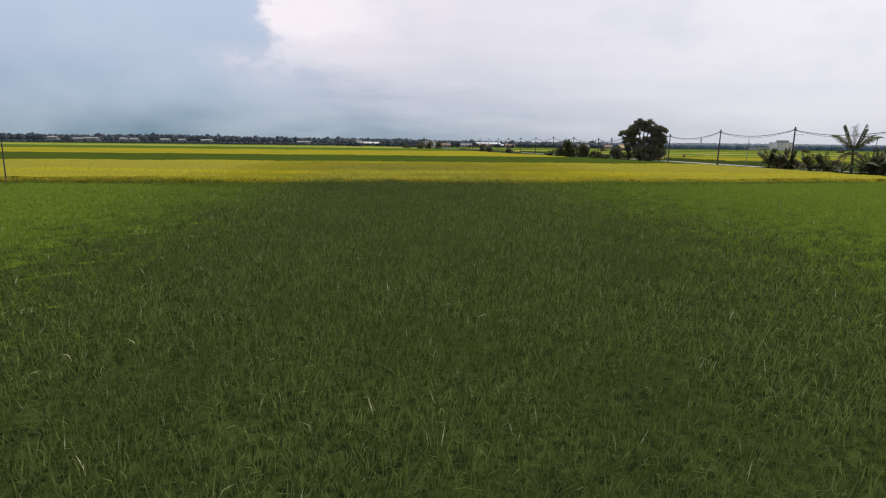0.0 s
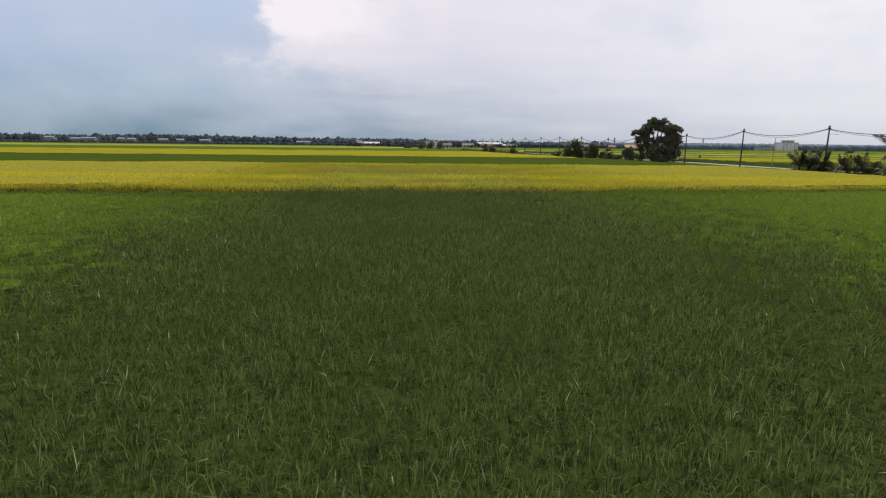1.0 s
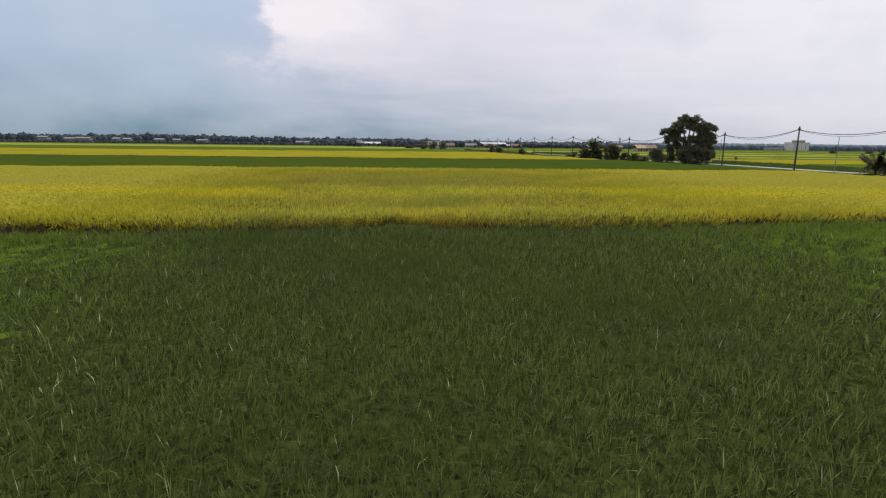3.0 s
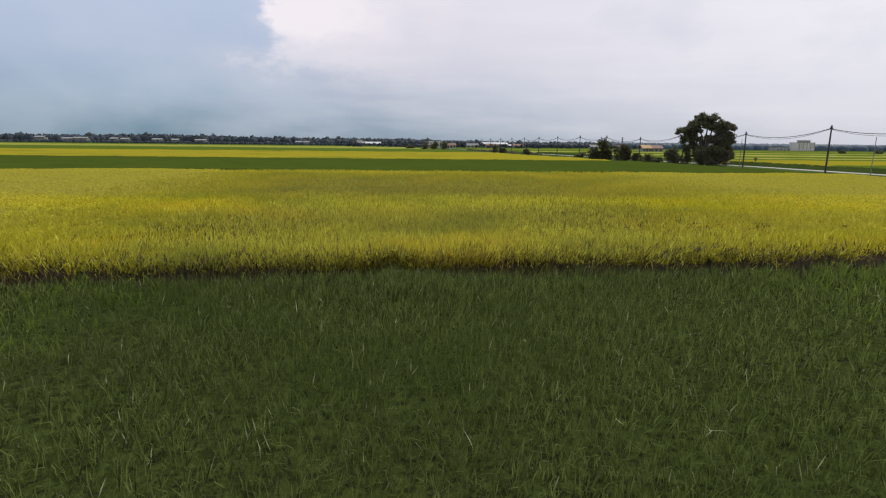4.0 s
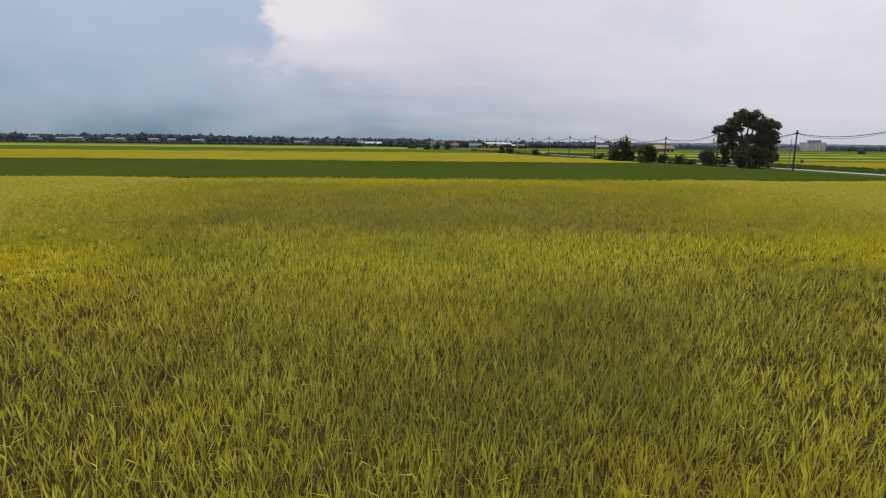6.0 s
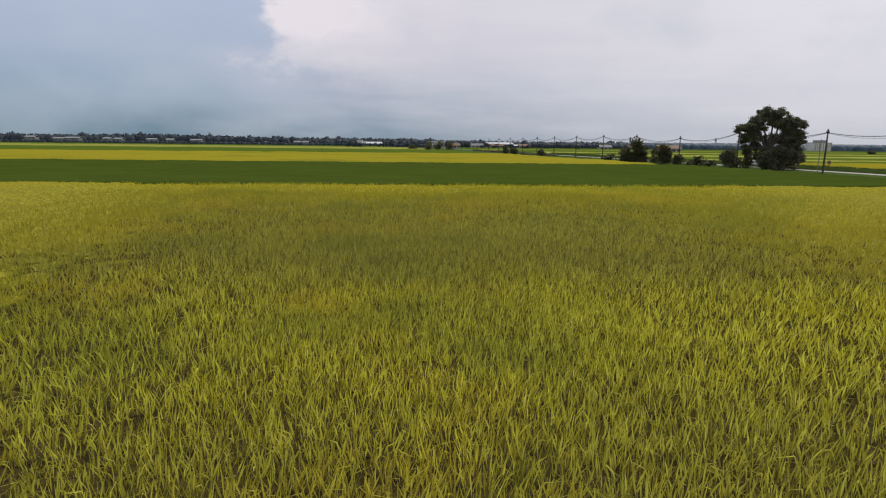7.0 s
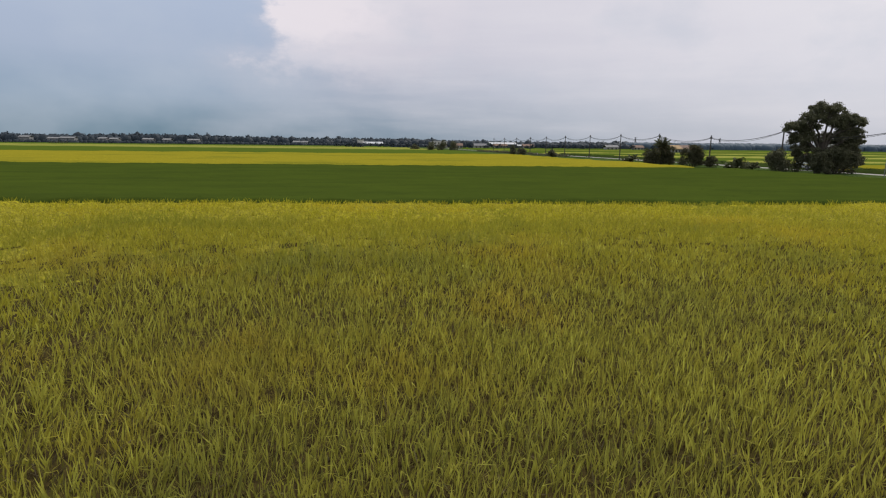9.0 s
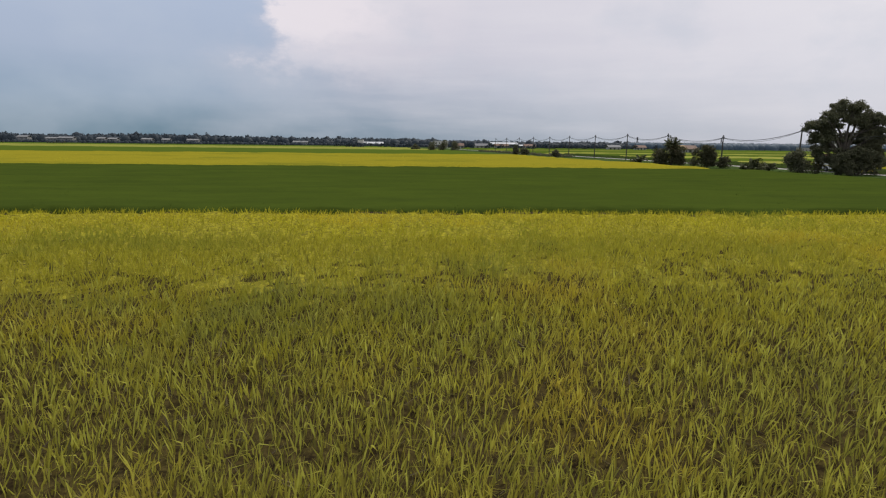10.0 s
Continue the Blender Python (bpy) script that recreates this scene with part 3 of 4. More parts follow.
# beyond the road
for y0, y1, mats, label in ((-40, 153, GREENS, "dark green rice across the road"), (155, 196, RIPES, "golden rice across the road"),
                            (198, 209, GREENS, "narrow green strip across the road"), (211, 226, LIMES, "pale half-ripe strip across the road"),
                            (229, 262, GREENS, "green rice strip across the road"), (265, 296, LIMES, "pale half-ripe rice across the road"),
                            (299, 348, GREENS, "green rice farther across the road"), (351, 378, LIMES, "pale strip of rice in the distance"),
                            (382, 470, GREENS, "distant green rice"), (474, 520, LIMES, "distant pale green rice"), (525, 745, GREENS, "last green rice before the woods")):
    far_field(label, [(road_x(y0) + 9.5, y0), (900, y0 + 6), (900, y1 + 6), (road_x(y1) + 9.5, y1)], 0.95, mats, 3.0 if y1 < 300 else 6.0, 1300 if y1 < 300 else 0)

# wet mud between the first two stands
bm = bmesh.new()
for x in np.arange(-78, 60, 3.0):
    q = [bm.verts.new((a, b, 0.012)) for a, b in ((x, 47.4 + 0.055 * x), (x + 3, 47.4 + 0.055 * (x + 3)), (x + 3, 52 + 0.055 * (x + 3)), (x, 52 + 0.055 * x))]
    bm.faces.new(q)
bmesh.ops.remove_doubles(bm, verts=bm.verts, dist=0.001)
me = bpy.data.meshes.new("mud_bund")
bm.to_mesh(me)
bm.free()
me.materials.append(M_MUD)
tagged(new("mud_bund", me), "strip of wet dark mud between two rice fields", "mud", kind="structure")

# ---------------------------------------------------------------- poles and cables


def power_pole(y, tall=7.45, arm=True, lean=(0.0, 0.0)):
    x = px_of(y)
    t = thing("power_pole", "dark slim utility pole beside the road", "utility pole", (x, y, 0), 0, "poles along the road")
    t.matrix_world = pose(x, y, 0, lean[0], lean[1], 0)
    part("shaft", tube(bmesh.new(), [(0, 0, -0.3), (0, 0, tall * 0.5), (0, 0, tall)], [0.17, 0.145, 0.11], 10), M_POLE, t)
    bm = bmesh.new()
    tube(bm, [(0, 0, tall), (0, 0, tall + 0.1), (0, 0, tall + 0.22)], [0.13, 0.15, 0.03], 8)
    part("cap", bm, M_IRON, t)
    part("crossarm", box(bmesh.new(), (-0.3, -0.07, tall - 0.42), (0.3, 0.07, tall - 0.26), 0.02), M_IRON, t)
    for s in (-1, 1):
        part("insulator", tube(bmesh.new(), [(s * 0.23, 0, tall - 0.27), (s * 0.23, 0, tall - 0.16), (s * 0.23, 0, tall - 0.06)], [0.04, 0.07, 0.045], 8), M_PLASTER, t)
    if arm:
        part("street_light_arm", tube(bmesh.new(), [(0, 0, tall - 1.35), (0.9, -0.1, tall - 1.25), (1.7, -0.2, tall - 1.3)], [0.035, 0.03, 0.05], 6), M_POLE_PALE, t)
    return t


TALL = {107.3: 8.0, 130: 8.0, 155: 7.4, 203.7: 6.75, 228: 7.5}
POLE_YS = [-14, 11, 35, 59, 83, 107.3, 130, 155, 179.5, 203.7, 228, 252.3, 276, 300, 324, 348, 372, 397, 422]
for i, y in enumerate(POLE_YS):
    power_pole(y, TALL.get(y, 7.8), arm=(abs(y - 107.3) < 1), lean=(0, 1.2 if y in (107.3, 130) else 0.5))


def cable(a, b, sag, r, label):
    bm = bmesh.new()
    pts = []
    for k in range(13):
        f = k / 12
        p = Vector(a).lerp(Vector(b), f)
        p.z -= sag * 4 * f * (1 - f)
        pts.append(p)
    tube(bm, pts, [r] * 13, 6)
    me = bpy.data.meshes.new("power_cable")
    bm.to_mesh(me)
    bm.free()
    me.materials.append(M_CABLE)
    return tagged(new("power_cable", me), label, "cable", group="cables along the road")


for a, b in zip(POLE_YS, POLE_YS[1:]):
    za, zb = (TALL.get(q, 7.8) - 0.4 for q in (a, b))
    cable((px_of(a), a, za), (px_of(b), b, zb), 1.05, 0.058, "black bundled cable sagging between two poles")
    cable((px_of(a) - 0.05, a, za - 0.08), (px_of(b) - 0.05, b, zb - 0.08), 1.28, 0.03, "thin black cable slung under the main one")


def thin_post(x, y, tall, lean, mat, label, r=0.06):
    t = thing("marker_post", label, "post", (x, y, 0))
    t.matrix_world = pose(x, y, 0, 0, lean, 0)
    part("shaft", tube(bmesh.new(), [(0, 0, -0.3), (0, 0, tall * 0.6), (0, 0, tall)], [r, r * 0.9, r * 0.8], 8), mat, t)
    part("cap", tube(bmesh.new(), [(0, 0, tall), (0, 0, tall + 0.06), (0, 0, tall + 0.1)], [r * 0.8, r * 1.1, r * 0.3], 8), mat, t)
    return t


thin_post(77.5, 123.6, 6.1, 2.0, M_POLE_PALE, "thin pale metal post beside the road")
thin_post(75.1, 156.6, 5.9, 1.0, M_POLE_PALE, "thin pale metal post beside a utility pole")
thin_post(79.6, 92.2, 6.2, 7.0, M_POLE, "thin dark post leaning among the roadside palms")
thin_post(-29.5, 48.3, 3.97, 0.0, M_POLE, "tall dark wooden stake at the edge of the ripe rice", 0.055)

sign = thing("road_sign", "small brown sign on a short post across the road", "sign", (86.0, 168.0, 0))
part("post", tube(bmesh.new(), [(0, 0, 0), (0, 0, 1.2), (0, 0, 1.9)], [0.05, 0.05, 0.05], 8), M_POLE, sign)
part("board", box(bmesh.new(), (-0.36, -0.04, 1.2), (0.36, 0.06, 1.9), 0.01), M_RUST, sign)



def lattice_mast(x, y, tall, half, label):
    """A four-legged steel mast with braces and two pairs of arms."""
    t = thing("lattice_mast", label, "pylon", (x, y, 0))
    at = lambda z: half * (1 - 0.86 * z / tall)
    for sx in (-1, 1):
        for sy in (-1, 1):
            part("leg", tube(bmesh.new(), [(sx * at(0), sy * at(0), -0.2), (sx * at(tall), sy * at(tall), tall)], [0.22, 0.16], 4), M_IRON, t)
    zs = [tall * k / 7 for k in range(8)]
    for a, b in zip(zs, zs[1:]):
        for sy in (-1, 1):
            for sx in (-1, 1):
                part("brace", tube(bmesh.new(), [(sx * at(a), sy * at(a), a), (-sx * at(b), sy * at(b), b)], [0.09, 0.09], 4), M_IRON, t)
    for z in (tall * 0.8, tall * 0.94):
        part("arm", box(bmesh.new(), (-half * 1.3, -0.15, z), (half * 1.3, 0.15, z + 0.35)), M_IRON, t)
    return t


lattice_mast(919, 1700, 30, 3.2, "tall dark steel lattice pylon beyond the woods")
lattice_mast(930, 1720, 27, 3.0, "dark steel lattice pylon beside a taller one")
lattice_mast(342, 900, 17, 1.6, "slim dark lattice mast above the far trees")

# ---------------------------------------------------------------- trees and bushes


def limb(bm, a, b, r0, r1, bend=0.5, sides=8):
    a, b = Vector(a), Vector(b)
    m = a.lerp(b, 0.5) + Vector((random.uniform(-bend, bend), random.uniform(-bend, bend), random.uniform(0, bend)))
    tube(bm, [a, a.lerp(m, 0.6), m, m.lerp(b, 0.6), b], [r0, r0 * 0.85 + r1 * 0.15, (r0 + r1) / 2, r0 * 0.25 + r1 * 0.75, r1], sides)
    return m


def big_tree(x, y):
    t = thing("tree", "large spreading dark green tree with a gap in its crown", "tree", (x, y, 0))
    bm = bmesh.new()
    tube(bm, [(0, 0, -0.2), (0.1, 0, 1.0), (0.25, 0.1, 2.6), (0.3, 0.1, 3.6)], [0.62, 0.48, 0.42, 0.4], 12)
    part("trunk", bm, M_BARK, t)
    ends = [(-5.6, 0.3, 7.0), (-3.6, -1.5, 8.4), (-1.6, 1.5, 10.0), (0.6, -0.6, 10.3), (2.8, 0.8, 10.2), (5.0, -0.6, 9.0), (6.6, 0.6, 7.4), (3.4, -2.2, 6.2), (-3.2, 2.4, 6.0), (5.8, 1.5, 5.2)]
    for e in ends:
        bm = bmesh.new()
        m = limb(bm, (0.3, 0.1, 3.2), e, 0.26, 0.07, 0.7)
        for k in range(3):
            limb(bm, m.lerp(Vector(e), 0.3 * k + 0.1), Vector(e) + Vector((random.uniform(-1.6, 1.6), random.uniform(-1.6, 1.6), random.uniform(-0.6, 1.0))), 0.09, 0.03, 0.3, 6)
        part("limb", bm, M_BARK, t)
    lumps = [((-0.8, 0, 10.7), (1.7, 1.8, 1.0)), ((2.4, 0, 10.6), (1.7, 1.7, 1.0)), ((0.8, 0.4, 9.7), (2.2, 2.0, 1.2)), ((-2.6, 0, 9.2), (1.7, 1.8, 1.0)),
             ((4.6, 0, 9.3), (1.8, 1.8, 1.1)), ((6.3, 0, 8.8), (1.5, 1.6, 1.0)), ((7.6, 0.2, 8.3), (0.9, 0.9, 0.7)), ((-4.6, 0.3, 7.9), (1.7, 1.8, 1.0)),
             ((-6.4, 0, 7.7), (1.2, 1.3, 0.7)), ((-7.4, 0, 7.1), (0.7, 0.8, 0.5)), ((-3.4, 0.5, 7.1), (1.8, 1.8, 1.3)), ((-1.7, 0.8, 7.9), (1.5, 1.7, 1.2)),
             ((3.2, 0.6, 8.1), (1.6, 1.6, 1.2)), ((5.0, 0.2, 7.1), (2.0, 1.9, 1.4)), ((6.9, 0.1, 6.6), (1.5, 1.6, 1.3)), ((-4.9, 0.4, 5.8), (1.6, 1.6, 1.2)),
             ((-2.6, 0.8, 5.5), (1.5, 1.6, 1.1)), ((-4.4, 0.6, 4.0), (1.3, 1.4, 1.2)), ((-1.7, 1.0, 4.2), (1.1, 1.2, 0.9)), ((3.2, 0.6, 5.9), (1.7, 1.7, 1.1)),
             ((5.6, 0.4, 5.4), (2.0, 1.8, 1.1)), ((7.4, 0.2, 5.2), (1.1, 1.1, 0.8)), ((-3.6, 0.6, 2.6), (0.9, 1.0, 0.8)), ((0.8, 0.9, 5.4), (1.4, 1.4, 0.7)), ((-0.4, 1.3, 5.9), (1.0, 1.2, 0.7)), ((4.6, 0.3, 4.4), (1.5, 1.5, 1.0)), ((6.7, 0.2, 4.0), (1.2, 1.3, 1.0)), ((6.9, 0.0, 2.9), (1.1, 1.2, 0.9)), ((0.7, -0.3, 8.6), (1.6, 1.5, 0.6)), ((1.9, 1.2, 6.3), (1.0, 1.2, 0.7))]
    lumps = [((c[0] * (0.95 if c[0] > 0 else 0.86), c[1], c[2] * 1.035), r, int(620 * r[0] * r[1] * r[2]) + 300) for c, r in lumps]
    pts = np.concatenate([ragged(n, c, np.array(r) * 0.88) for c, r, n in lumps])
    part("crown", leaf_mesh("crown", pts, 0.30, M_TREE), M_TREE, t)
    return t


def shrub(x, y, w, dpt, h, n, label, leaf=0.26, mat=None, name="bush", lumps=7, r=0.25):
    """A rounded but ragged bush: a few stems, lumps of leaves."""
    t = thing(name, label, "bush", (x, y, 0))
    n = int(n * 2.2)
    stem = bmesh.new()
    cs = []
    for k in range(lumps):
        c = Vector((random.uniform(-0.36, 0.36) * w, random.uniform(-0.3, 0.3) * dpt, random.uniform(0.3, 0.84) * h))
        c.z *= 1 - 0.5 * abs(c.x) / w
        cs.append(c)
        limb(stem, (c.x * 0.25, c.y * 0.25, -0.1), c, 0.07, 0.03, 0.2, 6)
    part("stems", stem, M_BARK, t)
    pts = np.concatenate([ragged(n // (lumps + 1), c, (w * r, dpt * (r + 0.03), h * (r + 0.08)), 10) for c in cs] + [blob(n // (lumps + 1), (0, 0, h * 0.25), (w * 0.48, dpt * 0.45, h * 0.28), 0.2)])
    pts = pts[pts[:, 2] > 0.03]
    part("foliage", leaf_mesh("foliage", pts, leaf, mat or M_BUSH), mat or M_BUSH, t)
    return t


def frond(bm, base, yaw, rise, length, wide, sag):
    """One feathered palm frond: a rib with paired drooping leaflets."""
    out = Vector((math.cos(yaw), math.sin(yaw), 0))
    side = Vector((-out.y, out.x, 0))
    n = 16
    pts = []
    for k in range(n + 1):
        f = k / n
        p = Vector(base) + out * (length * f * math.cos(rise) * (1 - 0.14 * f * f)) + Vector((0, 0, length * (math.sin(rise) * f - sag * (0.45 * f * f + 0.75 * f ** 4))))
        pts.append(p)
    tube(bm, pts, [0.035 * (1 - 0.8 * k / n) for k in range(n + 1)], 4)
    for k in range(2, n + 1):
        f = k / n
        ln = wide * (0.55 + 0.6 * math.sin(math.pi * min(1, f * 1.05)) ) * (0.45 if k == n else 1)
        for s in (-1, 1):
            for half in (0.0, 0.5):
                p = pts[k].lerp(pts[k - 1], half)
                tip = p + side * (s * ln * 0.75) + out * (ln * 0.45) + Vector((0, 0, -ln * random.uniform(0.25, 0.6)))
                a = bm.verts.new(p + out * 0.075)
                b = bm.verts.new(p - out * 0.075)
                c = bm.verts.new(p.lerp(tip, 0.55) - out * 0.075 + Vector((0, 0, ln * 0.06)))
                e = bm.verts.new(tip)
                g = bm.verts.new(p.lerp(tip, 0.55) + out * 0.075 + Vector((0, 0, ln * 0.06)))
                bm.faces.new((a, b, c, e, g))


def palm(x, y, trunk, fronds, length, label, rises=(-0.1, 1.25), name="palm_tree", sag=(0.3, 0.25), wide=0.22, dead=0):
    """A palm of feathered fronds in a spiral; dead ones hang below the crown."""
    t = thing(name, label, "palm", (x, y, 0))
    bm = bmesh.new()
    zs = [trunk * k / 6 for k in range(7)]
    tube(bm, [(0.08 * math.sin(z), 0.05 * z / max(trunk, 1), z - 0.1) for z in zs], [0.24 - 0.10 * k / 6 for k in range(7)], 9)
    part("trunk", bm, M_BARK, t)
    for k in range(fronds):
        bm = bmesh.new()
        f = ((k * 7 + 3) % fronds + 0.5) / fronds
        rise = rises[0] + (rises[1] - rises[0]) * f
        frond(bm, (0.05, 0.05, trunk - 0.1), k * 2.4 + random.uniform(-0.2, 0.2), rise, length * random.uniform(0.85, 1.1), length * wide, (sag[0] + sag[1] * random.random()) * (1.3 - 0.5 * f))
        part("frond", bm, M_PALM, t)
    for k in range(dead):
        bm = bmesh.new()
        frond(bm, (0.05, 0.05, trunk * 0.85 - 0.12 * (k % 3)), k * 2.4 + 0.6, (0.45 if trunk > 2 else 0.95) - 0.13 * (k % 4), min(length, 3.4) * 0.8, 0.5, 0.8)
        part("dead_frond", bm, M_DRY, t, "withered drooping frond")
    return t


big_tree(72.6, 168)
shrub(74.6, 167.0, 10.6, 4.4, 5.0, 15000, "dense dark thicket at the foot of the large tree", 0.28, M_TREE, lumps=34, r=0.13)
shrub(66.6, 169.0, 4.6, 3.4, 4.3, 3600, "dark rounded bush beside the large tree", 0.26, M_TREE)
shrub(69.4, 169.0, 3.0, 2.6, 2.4, 900, "low thin bush under the large tree", 0.22)
shrub(61.8, 206.5, 6.8, 4.5, 4.4, 5200, "dense dark roadside bush around a palm", 0.28, M_BUSH, lumps=9)
palm(62.2, 206.0, 4.8, 24, 2.6, "stubby dark palm rising out of a bush", (-0.3, 1.4), sag=(0.12, 0.15), wide=0.2, dead=8)
shrub(60.2, 208.0, 3.2, 3.0, 3.8, 1800, "dark bush beside a roadside palm", 0.26, M_BUSH)
shrub(64.3, 195.0, 4.8, 4.0, 5.1, 4200, "tall dark pointed bush beside the road", 0.27, M_BUSH, lumps=8)
shrub(67.6, 193.5, 3.6, 3.0, 2.4, 1700, "low dark green bush beside the road", 0.25)
shrub(65.6, 202.0, 2.4, 2.0, 2.0, 600, "low bush between taller ones", 0.22)
palm(63.4, 175.6, 1.0, 18, 2.6, "young palm with arching fronds on the verge", (0.2, 1.4), sag=(0.2, 0.25), wide=0.34)
palm(65.2, 175.0, 0.8, 14, 1.9, "small arching palm seedling on the verge", (0.2, 1.3), sag=(0.2, 0.25), wide=0.36)
palm(61.9, 176.6, 0.7, 14, 1.8, "small arching palm seedling on the verge", (0.2, 1.3), sag=(0.2, 0.25), wide=0.36)
shrub(64.3, 177.6, 2.4, 1.4, 1.0, 300, "low ragged scrub on the verge", 0.2)
palm(59.3, 216.0, 1.2, 14, 2.5, "young palm with arching fronds before bushes", (0.2, 1.3))
shrub(58.8, 217.5, 3.2, 2.0, 1.8, 600, "low scrub at the edge of the rice", 0.22)

# palms and bushes at the near end of the road
palm(76.3, 92.2, 4.1, 14, 5.9, "coconut palm with a ragged windswept crown", (0.48, 1.5), "coconut_palm", (0.13, 0.17), 0.135, 10)
shrub(76.9, 110.6, 2.6, 3.4, 2.8, 1400, "dark green shrub under a utility pole", 0.24)
for x, y, trunk, n, length, label in (
        (74.8, 111.6, 1.3, 19, 4.6, "arching young palm among roadside shrubs"),
        (76.6, 110.2, 1.1, 19, 4.5, "arching young palm under a utility pole"),
        (76.2, 107.6, 0.9, 19, 4.4, "arching young palm beside the road"),
        (75.2, 100.6, 0.8, 18, 3.9, "low bushy palm beside the road"),
        (77.0, 99.4, 0.9, 18, 4.0, "low bushy palm beside the road"),
        (76.6, 88.4, 0.9, 20, 4.4, "bushy young palm beside the coconut palm"),
        (77.4, 86.0, 1.0, 20, 4.5, "bushy young palm in a roadside tangle"),
        (77.0, 83.4, 1.0, 19, 4.3, "bushy young palm in a roadside tangle")):
    palm(x, y, trunk, n, length, label, (0.4, 1.5), sag=(0.14, 0.24), wide=0.14, dead=11)
shrub(76.9, 107.6, 2.2, 2.4, 2.4, 1100, "dense shrub beside the road", 0.24)
shrub(77.6, 98.4, 3.0, 3.0, 2.0, 1000, "shrub around a low palm", 0.24)
palm(77.0, 95.0, 0.6, 10, 2.6, "small palm at the foot of a coconut palm", (0.2, 1.2), wide=0.18)
shrub(77.5, 87.0, 4.0, 5.0, 2.8, 2000, "dark tangled shrub beside the coconut palm", 0.24)

# ---------------------------------------------------------------- coach on the road


def coach(x, y, z):
    """A coach seen from its right side, heading towards -y. x, y: its near front corner."""
    t = thing("coach", "white coach with dark windows and a faded red roof", "bus", (x, y, z))
    L, W = 11.3, 2.5
    side = [(0.25, 0.42), (0.0, 0.75), (0.05, 1.35), (0.42, 2.75), (0.75, 3.02), (L - 0.25, 3.02), (L, 2.8), (L, 0.42)]
    part("body", prism(bmesh.new(), side, 0, 0.0, W), M_WHITE, t, "white painted body")
    top = [(0.46, 2.86), (0.85, 3.16), (L - 0.4, 3.16), (L - 0.05, 2.9), (L - 0.05, 2.84)]
    part("roof", prism(bmesh.new(), top, 0, -0.015, W + 0.015), M_MAROON, t, "faded red roof")
    for k in range(5):
        y0 = 2.0 + k * 1.82
        part("window", box(bmesh.new(), (-0.02, y0, 1.62), (0.05, y0 + 1.76, 2.72), 0.03), M_GLASS, t)
    part("door_window", prism(bmesh.new(), [(0.75, 1.25), (1.85, 1.25), (1.85, 2.75), (0.95, 2.75)], 0, -0.02, 0.05), M_GLASS, t)
    ws = bmesh.new()
    f = [(-0.03, 0.22, 1.42), (W * 0 + 0.12, 0.05 - 0.02, 1.42), (W - 0.12, 0.03, 1.42), (W - 0.12, 0.40, 2.74), (0.12, 0.40, 2.74)]
    a = [ws.verts.new(p) for p in f[1:]]
    b = [ws.verts.new((p[0], p[1] - 0.03, p[2])) for p in f[1:]]
    ws.faces.new(a)
    ws.faces.new(b)
    for k in range(4):
        ws.faces.new((a[k], a[(k + 1) % 4], b[(k + 1) % 4], b[k]))
    part("windscreen", ws, M_GLASS, t, "raked dark windscreen")
    part("bumper", box(bmesh.new(), (0.05, -0.12, 0.36), (W - 0.05, 0.2, 0.78), 0.06), M_YELLOW, t, "yellow front bumper")
    part("grille", box(bmesh.new(), (0.5, -0.05, 0.82), (W - 0.5, 0.06, 1.2), 0.02), M_DARK, t)
    for u in (0.12, W - 0.5):
        part("headlight", box(bmesh.new(), (u, -0.06, 0.85), (u + 0.38, 0.06, 1.12), 0.04), M_LAMP, t)
    for u in (-0.32, W + 0.08):
        m = part("mirror", box(bmesh.new(), (u, -0.25, 2.0), (u + 0.24, -0.12, 2.5), 0.04), M_DARK, t)
        part("mirror_arm", tube(bmesh.new(), [(u + 0.12, -0.15, 2.5), (u + 0.14, 0.1, 2.7), (W / 2 + (u - W / 2) * 0.75, 0.5, 2.75)], [0.025] * 3, 6), M_IRON, m)
    part("stripe", box(bmesh.new(), (-0.012, 1.9, 1.05), (0.03, L - 0.6, 1.22)), M_YELLOW, t, "yellow side stripe")
    part("skirt", box(bmesh.new(), (-0.012, 1.5, 0.40), (0.03, L - 0.05, 0.52)), M_DARK, t)
    for yy in (2.1, L - 3.1):
        for u in (0.0, W):
            w = part("wheel", tube(bmesh.new(), [(u - 0.14, yy, 0.5), (u - 0.12, yy, 0.5), (u + 0.12, yy, 0.5), (u + 0.14, yy, 0.5)], [0.40, 0.5, 0.5, 0.40], 20), M_RUBBER, t)
            s = -1 if u == 0 else 1
            part("rim", tube(bmesh.new(), [(u + s * 0.12, yy, 0.5), (u + s * 0.155, yy, 0.5)], [0.29, 0.22], 16), M_POLE_PALE, w)
    return t


coach(78.6, 170.5, 0.14)

# ---------------------------------------------------------------- buildings


def windows_on(t, wall_y, x0, x1, zs, n, w, h, parent=None):
    for z in zs:
        for k in range(n):
            c = x0 + (x1 - x0) * (k + 0.5) / n
            win = part("window", box(bmesh.new(), (c - w / 2, wall_y - 0.06, z), (c + w / 2, wall_y + 0.05, z + h)), M_DARK, parent or t)
            part("sill", box(bmesh.new(), (c - w / 2 - 0.1, wall_y - 0.18, z - 0.12), (c + w / 2 + 0.1, wall_y - 0.001, z)), M_CONC, win)


